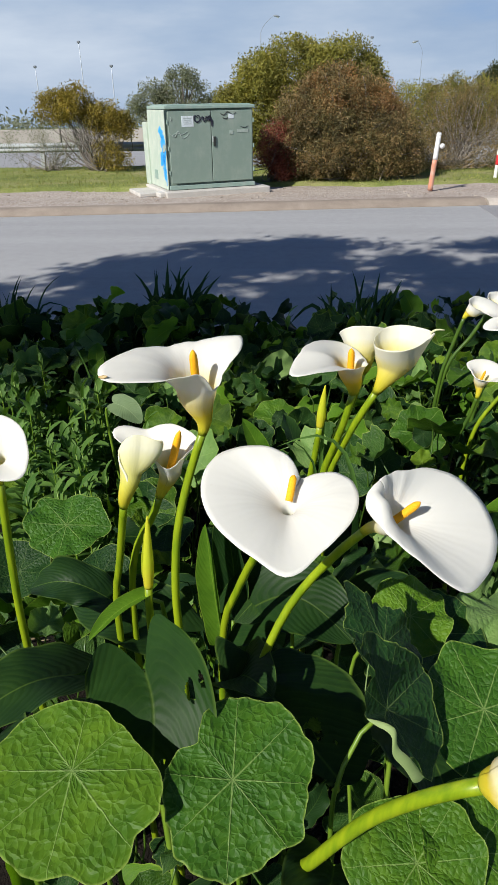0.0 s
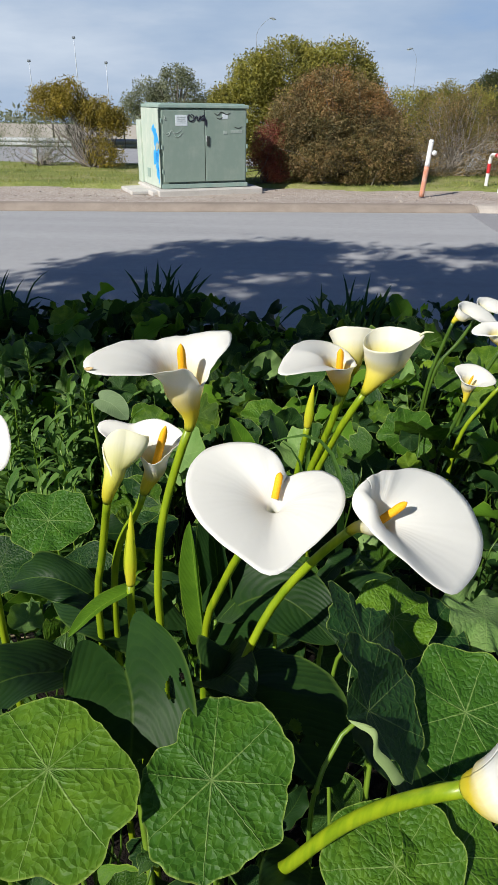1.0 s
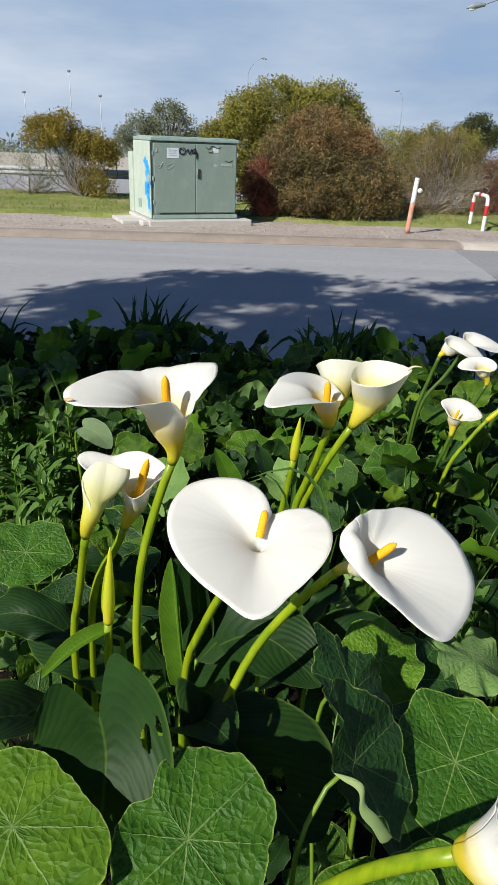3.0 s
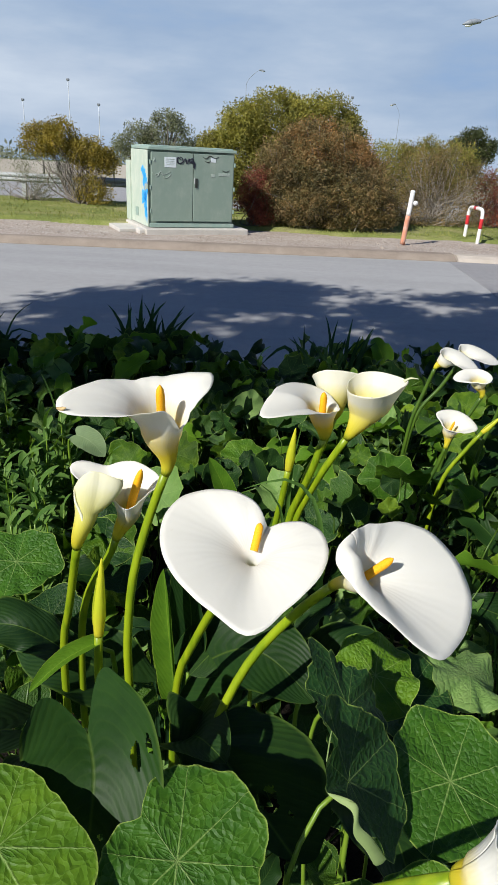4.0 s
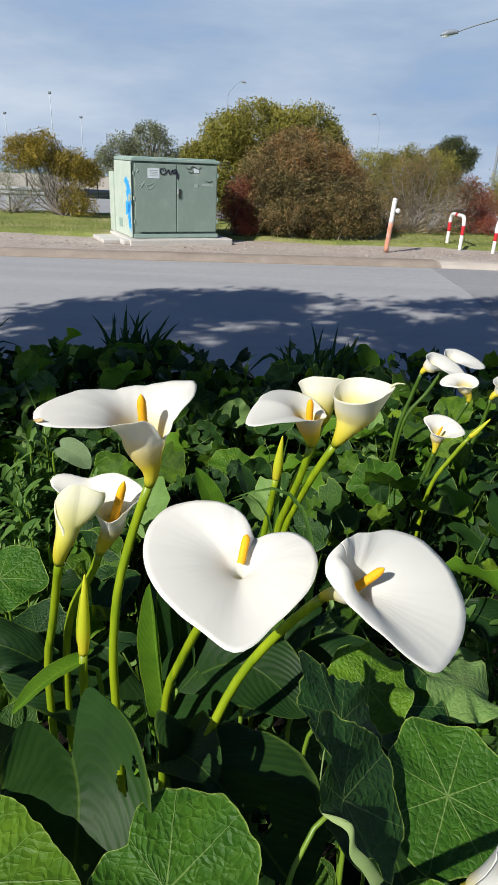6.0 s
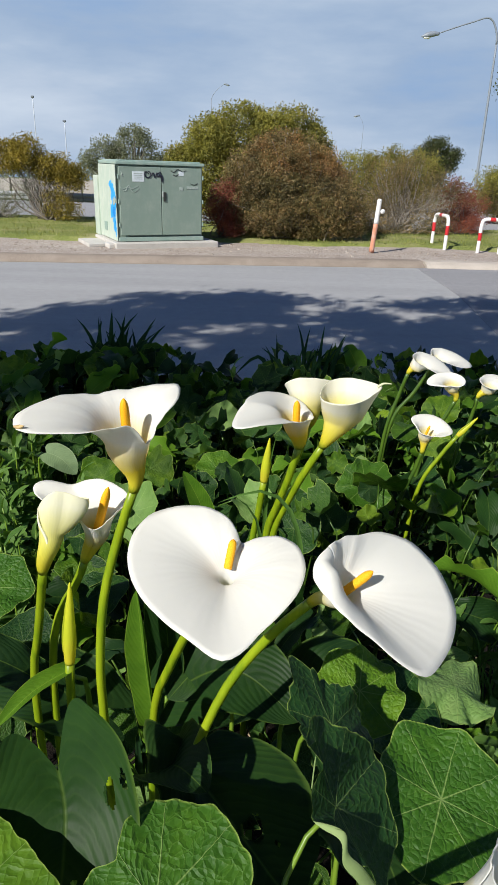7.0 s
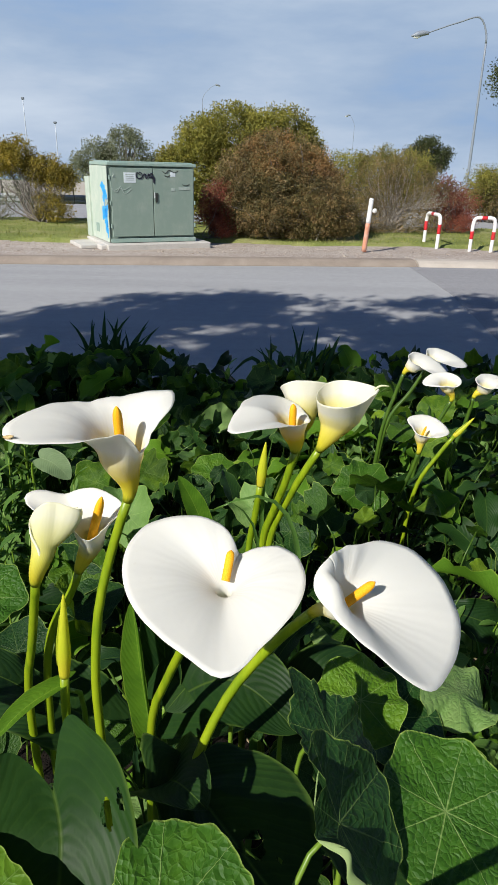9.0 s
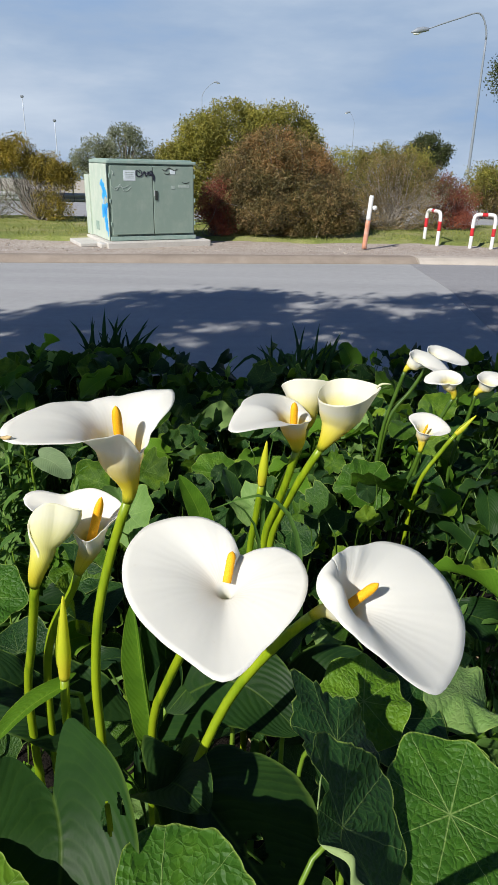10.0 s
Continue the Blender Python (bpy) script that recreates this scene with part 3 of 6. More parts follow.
def lawn_z(x, y):
    edge = 13.35 + 0.25 * rn(x, 0, 0.8) + (0.45 if x > -1.8 else 0.0)
    return (0.10 if y > edge else -0.04) + 0.02 * rn(x, y, 0.9) + 0.015 * rn(x, y, 3.0)


lone("lawn", sheet("lawn", -60, 60, 12.6, 18.2, 300, 36, lawn_z), TURF, "rough green verge lawn with bare patches", "lawn", kind="structure")
slab("far_road", [(-200, 18.2), (200, 18.2), (200, 29.5), (-200, 29.5)], -0.2, 0.02, ASPHALT_FAR, "wide pale grey highway beyond the verge", "road")


def bed_z(x, y):
    """The planted bank: flat at the camera, falling to the road at the far side."""
    k = min(1.0, max(0.0, (y - 2.05) / 0.75))
    return 0.62 * (1 - k * k * (3 - 2 * k)) - 0.03 + 0.03 * rn(x, y, 2.0) + 0.015 * rn(x, y, 7.0)


lone("garden_bed", sheet("garden_bed", -12, 12, -4, 2.85, 200, 80, bed_z), SOIL, "soil bank coloured near black for leaf shade, planted with lilies and nasturtiums", "garden bed", kind="structure")

# ---- the cabinet ----
CAB_AT = Vector((-1.834, 12.373, 0.15))
CAB_TURN = 24.0
CABW, CABD, CABH = 1.68, 1.22, 1.36
CM = pose(*CAB_AT, 0, 0, CAB_TURN)      # x along the front, y back, z up


def cm(x, y, z, rx=0, ry=0, rz=0):
    return CM @ pose(x, y, z, rx, ry, rz)


cab = thing("utility_cabinet", CAB_AT, "faded green steel utility cabinet with graffiti and a blue-sprayed side", "cabinet")
body = part("body", boxed(cm(CABW / 2, CABD / 2 + 0.03, CABH / 2 - 0.02), CABW - 0.02, CABD - 0.06, CABH - 0.05, 0.012), CAB, cab)
part("side_panel", boxed(cm(-0.004, CABD / 2 + 0.02, CABH / 2 - 0.02), 0.02, CABD - 0.04, CABH - 0.06, 0.006), CAB_SIDE, cab, "pale chalky green side panel")
bm = bmesh.new()
box(bm, cm(CABW / 2, CABD / 2, CABH - 0.015), CABW + 0.015, CABD + 0.02, 0.055, 0.012)
box(bm, cm(CABW / 2, CABD / 2, CABH + 0.018), CABW - 0.1, CABD - 0.1, 0.03, 0.012)
part("roof", bm, CAB_ROOF, cab, "lighter green overhanging roof")
part("base_frame", boxed(cm(CABW / 2, 0.0, 0.045), CABW - 0.02, 0.04, 0.07, 0.006), CAB_ROOF, cab)
doors = []
for k in range(2):
    dx = 0.045 + k * (CABW - 0.09) / 2
    w = (CABW - 0.09) / 2 - 0.012
    d = part("door", boxed(cm(dx + w / 2 + 0.004, 0.0, 0.70), w, 0.03, 1.17, 0.007), CAB, cab, "dull green steel cabinet door")
    doors.append(d)
    for hz in (0.30, 0.70, 1.12):
        hx = 0.028 if k == 0 else CABW - 0.028
        part("hinge", boxed(cm(hx, -0.012, hz), 0.022, 0.03, 0.07, 0.004), CAB_ROOF, d)
part("handle", boxed(cm(CABW / 2 + 0.055, -0.022, 0.79), 0.05, 0.02, 0.16, 0.006), DARK, doors[1], "dark recessed swing handle")
part("lock_plate", boxed(cm(CABW / 2 + 0.022, -0.02, 0.83), 0.018, 0.012, 0.10, 0.003), STEEL, doors[1])
part("notice", boxed(cm(0.40, -0.018, 1.125), 0.22, 0.006, 0.17, 0.002), PAPER, doors[0], "faded blank notice plate")
for k in range(4):
    part("notice_line", boxed(cm(0.40, -0.0225, 1.175 - 0.03 * k), 0.16 - 0.02 * (k % 2), 0.003, 0.008), CHALK, doors[0])
part("sticker", boxed(cm(1.22, -0.018, 1.19), 0.10, 0.006, 0.075, 0.002), PAPER, doors[1], "small white sticker")
part("sticker", boxed(cm(1.22, -0.018, 0.93), 0.07, 0.006, 0.06, 0.002), CHALK, doors[1])
part("sticker", boxed(cm(1.44, -0.018, 0.95), 0.22, 0.006, 0.05, 0.002), CHALK, doors[1])


def stroke(pts, r, n=40):
    """A sprayed stroke flat on the front; pts as (x, z)."""
    w = [CM @ Vector((x, -0.0175, z)) for x, z in pts]
    v, f = tube(w, [r * 0.7, r, r, r * 0.6], n, 6)
    return v, f


tag = [stroke([(0.60, 1.17), (0.54, 1.21), (0.525, 1.15), (0.57, 1.11), (0.63, 1.14), (0.62, 1.20), (0.58, 1.22)], 0.013),
       stroke([(0.63, 1.13), (0.68, 1.19), (0.71, 1.12), (0.75, 1.19), (0.77, 1.12)], 0.014),
       stroke([(0.77, 1.18), (0.82, 1.20), (0.81, 1.13), (0.78, 1.15), (0.85, 1.14), (0.86, 1.03)], 0.015),
       stroke([(0.80, 1.16), (0.85, 1.10), (0.84, 1.05)], 0.012)]
v, f = joined(tag)
v = np.asarray(v)
part("graffiti", mesh("graffiti", v, f), BLACK, doors[0], "black sprayed scribble")
v, f = joined([stroke([(0.08, 1.20), (0.11, 1.17), (0.09, 1.14), (0.13, 1.13)], 0.008), stroke([(0.06, 0.95), (0.15, 0.88), (0.22, 0.97), (0.30, 0.86), (0.42, 0.93)], 0.007),
               stroke([(0.10, 0.90), (0.20, 0.94), (0.28, 0.92), (0.40, 0.97)], 0.006)])
part("scratch_mark", mesh("scratch_mark", v, f), CHALK, doors[0])["kind"] = "stuff"
v, f = joined([stroke([(1.02, 1.24), (1.08, 1.21), (1.15, 1.26), (1.25, 1.22), (1.32, 1.25)], 0.008), stroke([(1.06, 1.17), (1.12, 1.15), (1.17, 1.18)], 0.008), stroke([(1.40, 1.02), (1.48, 1.0), (1.55, 1.03)], 0.007)])
part("scratch_mark", mesh("scratch_mark", v, f), DARK, doors[1])["kind"] = "stuff"


def blob(y, z, ry, rz, seed, out=0.0):
    """A sprayed patch, flat on the left side panel."""
    n = 40
    pts = []
    for k in range(n):
        a = 2 * math.pi * k / n
        q = 1 + 0.28 * math.sin(2 * a + seed) + 0.16 * math.sin(5 * a + 2 * seed) + 0.08 * math.sin(9 * a + seed)
        pts.append((y + ry * q * math.cos(a), z + rz * q * math.sin(a)))
    v = [CM @ Vector((x, py, pz)) for x in (-0.0135 - out, -0.0175 - out) for py, pz in pts]
    return v, [tuple(range(n)), tuple(range(n, 2 * n))[::-1]] + [(i, (i + 1) % n, n + (i + 1) % n, n + i) for i in range(n)]


v, f = joined([blob(0.30, 0.95, 0.13, 0.09, 0.4), blob(0.20, 0.80, 0.12, 0.12, 1.9), blob(0.24, 0.56, 0.17, 0.15, 3.0), blob(0.17, 0.40, 0.11, 0.17, 4.4), blob(0.10, 0.24, 0.05, 0.11, 5.0)])
part("spray_patch", mesh("spray_patch", v, f, smooth=False), BLUE, cab, "bright blue sprayed paint")
v, f = joined([blob(0.13, 0.70, 0.07, 0.08, 2.2, 0.005)])
part("spray_patch", mesh("spray_patch", v, f, smooth=False), CHALK, cab, "pale sprayed blotch")
part("vent", boxed(cm(-0.018, 0.80, 0.22), 0.012, 0.20, 0.16, 0.003), CAB_ROOF, cab)
part("rear_box", boxed(cm(0.10, CABD + 0.15, 0.55), 0.30, 0.30, 1.10, 0.012), CAB_SIDE, cab, "lower pale green box at the back")

bm = bmesh.new()
box(bm, cm(CABW / 2 + 0.06, CABD / 2 - 0.02, -0.10), CABW + 0.34, CABD + 0.36, 0.20, 0.018)
lone("cabinet_plinth", bm, SLAB, "weathered concrete plinth under the green cabinet", "plinth")
bm = bmesh.new()
box(bm, cm(-0.30, CABD / 2 + 0.1, -0.08), 0.40, 0.9, 0.07, 0.015)
box(bm, cm(-0.10, 0.02, -0.06), 0.24, 0.30, 0.09, 0.02)
lone("broken_slab", bm, SLAB, "broken pale concrete slab beside the cabinet plinth", "slab")

# ---- posts, rails, lamps ----
gp = thing("guide_post", (2.960, 12.80, 0.10), "leaning white and faded orange guide post with a round reflector", "post")
gbase, gtop = Vector((2.960, 12.80, 0.06)), Vector((2.997, 12.72, 1.0))
gl = (gtop - gbase)


def gpost(a, b, r):
    return tube_mesh("post", [gbase + gl * a, gbase + gl * (a + b) / 2, gbase + gl * b], [r * 1.05, r, r], 8, 12)


part("lower_post", gpost(0, 0.56, 0.046), ORANGE, gp, "faded orange lower half")
part("upper_post", gpost(0.555, 1.0, 0.043), WHITE, gp, "white upper half")
part("cap", tube_mesh("cap", [gbase + gl * 0.99, gbase + gl * 1.03], [0.05, 0.035], 4, 12), LENS, gp)
rp = gbase + gl * 0.80
part("reflector", tube_mesh("reflector", [rp + Vector((0.075, -0.06, 0)), rp + Vector((0.078, -0.085, 0))], [0.045, 0.04], 3, 16), WHITE, gp, "round white reflector")
part("bracket", tube_mesh("bracket", [rp, rp + Vector((0.075, -0.06, 0))], [0.012, 0.012], 3, 8), STEEL, gp)


def hoop(x0, y0, x1, y1, h, z0):
    """A bent tube barrier: white with red bands."""
    ob = thing("hoop_rail", ((x0 + x1) / 2, (y0 + y1) / 2, z0), "white bent-tube safety rail with red bands set in the grass", "rail", "striped hoop rails")
    a, b = Vector((x0, y0, z0 - 0.05)), Vector((x1, y1, z0 - 0.05))
    d = (b - a)
    path = spline([a, a + Vector((0, 0, h * 0.45)), a + Vector((0, 0, h * 0.83)), a + d * 0.06 + Vector((0, 0, h * 0.965)), a + d * 0.2 + Vector((0, 0, h * 1.0)), a + d * 0.5 + Vector((0, 0, h)),
                   a + d * 0.8 + Vector((0, 0, h * 1.0)), a + d * 0.94 + Vector((0, 0, h * 0.965)), b + Vector((0, 0, h * 0.83)), b + Vector((0, 0, h * 0.45)), b], 81)
    r = 0.036
    part("tube", tube_mesh("tube", path, [r, r], 81, 12), WHITE, ob)
    for lo, hi in ((12, 19), (61, 68), (37, 42)):
        part("band", tube_mesh("band", path[lo:hi + 1], [r * 1.06, r * 1.06], 8, 12), RED, ob, "red reflective band")
    return ob


hoop(4.63, 14.42, 4.66, 13.62, 0.66, 0.09)
hoop(5.26, 13.36, 5.68, 13.30, 0.66, 0.08)


def street_lamp(base, h, arm, lean=0.0, r=0.09, head=0.55, drop=0.0, label="tall grey street lamp with a curved arm", paint=None, slant=False):
    """arm: the way (x, y) from the pole's top to the lamp head."""
    ob = thing("street_lamp", base, label, "street lamp", "street lamps")
    b = Vector(base)
    top = b + Vector((lean, 0, h * 0.86))
    ar = Vector((*arm, 0))
    part("pole", tube_mesh("pole", [b - Vector((0, 0, 0.1)), b.lerp(top, 0.5), top], [r, r * 0.8, r * 0.6], 12, 12), paint or LAMP_GREY, ob)
    tip = b + Vector((lean, 0, h - drop)) + ar
    part("arm", tube_mesh("arm", [top, top + Vector((0, 0, h * 0.06)) + ar * 0.03, top + Vector((0, 0, h * 0.125)) + ar * 0.16, b + Vector((lean, 0, h * 1.0 - drop * 0.42)) + ar * 0.5, tip] if not slant else [top, top + Vector((0, 0, h * 0.045)) + ar * 0.15, top + Vector((0, 0, h * 0.10)) + ar * 0.55, tip], [r * 0.6, r * 0.5, r * 0.45, r * 0.4, r * 0.35], 20, 10), paint or LAMP_GREY, ob)
    n = ar.normalized()
    hd = part("lamp_head", tube_mesh("head", [tip - n * 0.1, tip + n * head * 0.25 - Vector((0, 0, 0.02 * head)), tip + n * head * 0.7 - Vector((0, 0, 0.12 * head)), tip + n * head - Vector((0, 0, 0.2 * head))], [head * 0.09, head * 0.16, head * 0.17, head * 0.03], 14, 12), paint or LAMP_GREY, ob)
    part("lens", tube_mesh("lens", [tip + n * head * 0.3 - Vector((0, 0, head * 0.10)), tip + n * head * 0.6 - Vector((0, 0, head * 0.22)), tip + n * head * 0.85 - Vector((0, 0, head * 0.26))], [head * 0.06, head * 0.11, head * 0.04], 8, 10), LENS, hd)
    return ob


street_lamp((16.3, 44.0, -0.4), 10.35, (-3.65, -0.1), -0.15, 0.10, 0.95, drop=1.05)


def mast(base, h, label="distant slim lamp mast with a small head"):
    ob = thing("lamp_mast", base, label, "lamp mast", "lamp masts")
    b = Vector(base)
    part("pole", tube_mesh("pole", [b, b + Vector((0, 0, h * 0.5)), b + Vector((0, 0, h))], [0.10, 0.08, 0.06], 6, 8), LAMP_FAR, ob)
    part("lamp_head", boxed(Matrix.Translation(b + Vector((0, 0, h + 0.1))), 0.5, 0.45, 0.34, 0.1), HEAD_FAR, ob)
    return ob


for mx, mz in ((-39.3, 6.9), (-31.6, 10.2), (-26.7, 6.8), (15.3, 10.0)):
    mast((mx, 120.0, -2.8), mz + 2.74)
street_lamp((-2.3, 120.0, -2.8), 16.0, (2.1, 0), 0, 0.075, 0.9, label="distant street lamp above the trees", slant=True)
street_lamp((23.4, 120.0, -2.8), 12.2, (-0.9, 0), 0, 0.05, 0.9, label="distant street lamp above the trees", slant=True)

gr = thing("guard_rail", (-20, 18.0, 0.1), "galvanised steel guard rail along the highway", "guard rail")
prof = [(0.0, 0.45), (-0.045, 0.49), (-0.045, 0.525), (0.0, 0.555), (-0.045, 0.59), (-0.045, 0.625), (0.0, 0.67)]
xs = np.linspace(-45, 0.5, 40)
v = [(x, 18.02 + y, z + 0.02) for x in xs for y, z in prof]
m = len(prof)
f = [(i * m + k, (i + 1) * m + k, (i + 1) * m + k + 1, i * m + k + 1) for i in range(len(xs) - 1) for k in range(m - 1)]
part("beam", mesh("beam", v, f, smooth=False), STEEL, gr)
for x in np.arange(-44, 0.5, 2.0):
    part("post", boxed(pose(x, 18.10, 0.32), 0.11, 0.12, 0.70, 0.01), STEEL, gr)
wall = thing("concrete_barrier", (-20, 29.8, 0), "long beige concrete barrier beyond the highway", "barrier")
for x in np.arange(-60, 30, 3.0):
    part("panel", boxed(pose(x + 1.48, 29.9, 0.30), 2.94, 0.25, 0.66 + 0.06 * rn(x, 0, 0.9), 0.02), BARRIER, wall)

# ---- shrubs and trees ----


def leaf_quads(pos, size, r, up=0.35, slim=0.42):
    """Small pointed leaves at the given places, turned at random; verts and faces."""
    n = len(pos)
    d = r.normal(size=(n, 3))
    d[:, 2] = d[:, 2] * 0.8 + up
    d /= np.linalg.norm(d, axis=1)[:, None]
    s = np.cross(d, r.normal(size=(n, 3)))
    s /= np.linalg.norm(s, axis=1)[:, None] + 1e-9
    ln = (size * r.uniform(0.6, 1.35, n))[:, None]
    v = np.stack([pos, pos + d * ln * 0.45 + s * ln * slim * 0.5, pos + d * ln, pos + d * ln * 0.45 - s * ln * slim * 0.5], 1).reshape(-1, 3)
    f = np.arange(4 * n).reshape(n, 4)
    return v, f


def quick(name, v, f):
    me = bpy.data.meshes.new(name)
    me.from_pydata(v.tolist(), [], f.tolist())
    me.update()
    return me


def crown_points(lobes, n, clump, spread, r, floor=0.12, shell=0.55):
    """Places of leaves: clumps in the outer parts of the lobes, each clump a loose tuft."""
    lob = np.asarray(lobes, float)
    wt_ = (lob[:, 3] * lob[:, 4] * lob[:, 5]) ** 0.67
    pick = r.choice(len(lob), n // clump, p=wt_ / wt_.sum())
    d = r.normal(size=(len(pick), 3))
    d /= np.linalg.norm(d, axis=1)[:, None]
    rad = shell + (1 - shell) * r.random(len(pick)) ** 0.6
    c = lob[pick, :3] + d * rad[:, None] * lob[pick, 3:]
    p = np.repeat(c, clump, 0) + np.clip(r.normal(size=(len(c) * clump, 3)), -1.7, 1.7) * spread
    p[:, 2] = np.maximum(p[:, 2], floor + 0.05 * r.random(len(p)))
    return p, c


def limbs(base, ends, r0, r, wander=0.12, sides=6):
    """Branches from the base to the given ends, forking off one another."""
    out = []
    for e in ends:
        b = np.array(base) + r.normal(size=3) * (0.06, 0.06, 0.0)
        e = np.array(e)
        m1 = b + (e - b) * 0.35 + r.normal(size=3) * wander + (0, 0, -0.04)
        m2 = b + (e - b) * 0.7 + r.normal(size=3) * wander
        out.append(tube([b, m1, m2, e], [r0, r0 * 0.6, r0 * 0.35, r0 * 0.12], 10, sides))
    return joined(out)


def shrub(name, base, lobes, n, leaf, mat, label, category="shrub", clump=30, spread=0.09, ends=40, r0=0.03, seed=1, bark=BARK, shell=0.5, more=None, slim=0.42, wander=0.12):
    r = np.random.default_rng(seed)
    ob = thing(name, base, label, category)
    n, leaf, clump, spread = int(n * 2.3), leaf * 0.7, clump * 5, spread * 1.15
    p, c = crown_points(lobes, n, clump, spread, r, base[2] + 0.04, shell)
    part("crown", quick("crown", *leaf_quads(p, leaf, r, slim=slim)), mat, ob)
    if more:
        for lob, k, sz, mt, lb in more:
            q, _ = crown_points(lob, int(k * 2.3), clump, spread, r, base[2] + 0.04, shell)
            part("crown", quick("crown", *leaf_quads(q, sz * 0.7, r, slim=slim)), mt, ob, lb)
    part("branchwork", mesh("branchwork", *limbs(base, c[r.choice(len(c), min(ends, len(c)), replace=False)], r0, r, wander)), bark, ob)
    return ob


shrub("large_shrub", (0.8, 17.2, 0.08),
      [(0.55, 17.1, 2.12, 1.0, 0.9, 0.66), (-0.25, 17.1, 2.02, 0.55, 0.8, 0.50), (1.55, 17.1, 2.16, 0.85, 0.9, 0.64), (2.25, 17.3, 1.78, 0.46, 0.7, 0.56), (-0.95, 17.5, 1.45, 0.42, 0.6, 0.42), (0.6, 17.1, 1.0, 1.6, 0.9, 0.9)],
      52000, 0.085, F_OLIVE, "large rounded olive-green shrub behind the russet one", spread=0.085, seed=3, r0=0.06, shell=0.62)
shrub("russet_shrub", (1.55, 14.7, 0.10),
      [(1.45, 14.7, 1.30, 1.05, 0.8, 0.88), (0.75, 14.6, 0.85, 0.80, 0.75, 0.75), (2.35, 14.6, 0.80, 0.80, 0.75, 0.72), (1.6, 14.4, 0.60, 1.35, 0.75, 0.55), (1.15, 14.8, 1.75, 0.50, 0.5, 0.36), (2.1, 14.8, 1.42, 0.48, 0.5, 0.40), (0.55, 14.7, 1.30, 0.45, 0.5, 0.45), (2.78, 14.6, 0.48, 0.40, 0.5, 0.38)],
      46000, 0.062, F_RUSSET, "dense russet-brown shrub by the gravel verge", spread=0.08, seed=4, r0=0.035, ends=140, bark=BARK_PALE, shell=0.6,
      more=[([(1.5, 14.55, 0.75, 1.5, 0.8, 0.65)], 16000, 0.07, F_DUSK, "dark olive lower leaves"), ([(1.3, 14.8, 1.5, 0.75, 0.6, 0.7), (2.2, 14.7, 1.3, 0.5, 0.5, 0.5)], 9000, 0.06, F_RUST, "orange-red upper leaves")])
shrub("red_shrub", (0.10, 14.2, 0.09), [(0.10, 14.2, 0.92, 0.26, 0.3, 0.30), (0.0, 14.2, 0.55, 0.28, 0.3, 0.30), (0.25, 14.2, 0.4, 0.3, 0.3, 0.3)], 5200, 0.055, F_RED, "small dark red-leaved shrub beside the cabinet", spread=0.07, seed=5, ends=20, r0=0.015)
shrub("open_shrub", (-4.25, 17.0, 0.10),
      [(-5.1, 17.0, 1.50, 0.52, 0.5, 0.32), (-4.62, 17.0, 1.58, 0.42, 0.5, 0.34), (-4.0, 17.0, 1.22, 0.45, 0.45, 0.30), (-3.6, 16.9, 1.12, 0.32, 0.3, 0.24)],
      11000, 0.075, F_GOLD, "open golden-olive shrub with bare grey branches", spread=0.085, seed=6, r0=0.026, ends=60, bark=BARK, wander=0.17,
      more=[([(-3.95, 16.6, 0.55, 0.3, 0.3, 0.28), (-3.7, 16.6, 0.35, 0.3, 0.3, 0.2)], 1300, 0.06, F_GOLD, "")])
shrub("twiggy_shrub", (-5.6, 17.3, 0.10), [(-6.0, 17.3, 0.75, 0.75, 0.5, 0.45), (-4.9, 17.3, 0.55, 0.6, 0.5, 0.4)], 2600, 0.05, F_GREY, "bare grey twiggy scrub on the lawn", spread=0.12, seed=16, ends=160, r0=0.014, bark=BARK_PALE, wander=0.16)
shrub("twiggy_shrub", (4.4, 16.5, 0.10), [(3.85, 16.5, 1.22, 0.55, 0.5, 0.60), (4.65, 16.5, 1.26, 0.64, 0.5, 0.60), (5.3, 16.6, 0.95, 0.5, 0.5, 0.47), (4.4, 16.4, 0.45, 1.4, 0.6, 0.38), (3.6, 16.0, 0.30, 0.5, 0.4, 0.2)], 14000, 0.05, F_RUSSET, "grey-brown twiggy shrub with sparse russet leaves", spread=0.13, seed=8, ends=380, r0=0.016, bark=BARK_PALE, wander=0.12)
shrub("russet_shrub", (5.95, 16.9, 0.10), [(5.8, 16.9, 0.85, 0.45, 0.5, 0.47), (6.3, 17.0, 0.70, 0.36, 0.5, 0.40), (6.0, 16.8, 0.35, 0.6, 0.5, 0.25)], 7000, 0.055, F_RED, "low reddish shrub among the olive bushes", seed=9, ends=60, r0=0.02)
shrub("olive_bush", (6.2, 25.5, 0.05), [(5.0, 25.5, 1.45, 0.75, 0.8, 0.70), (6.1, 25.5, 1.5, 0.85, 0.8, 0.72), (7.3, 25.6, 1.35, 0.85, 0.8, 0.72), (6.2, 25.5, 0.7, 1.9, 0.8, 0.7)], 15000, 0.11, F_OLIVE, "rounded olive bush beyond the highway edge", seed=10, spread=0.12, r0=0.05)
shrub("olive_bush", (8.9, 21.5, 0.05), [(8.5, 21.5, 0.95, 0.6, 0.6, 0.62), (9.5, 21.6, 1.1, 0.8, 0.6, 0.75), (11.0, 21.8, 1.2, 1.0, 0.7, 0.9)], 13000, 0.09, F_OLIVE, "mixed olive and brown bush under the street lamp", seed=11, spread=0.11, r0=0.04,
      more=[([(9.0, 21.3, 0.8, 0.9, 0.5, 0.6)], 5000, 0.08, F_RUSSET, "")])
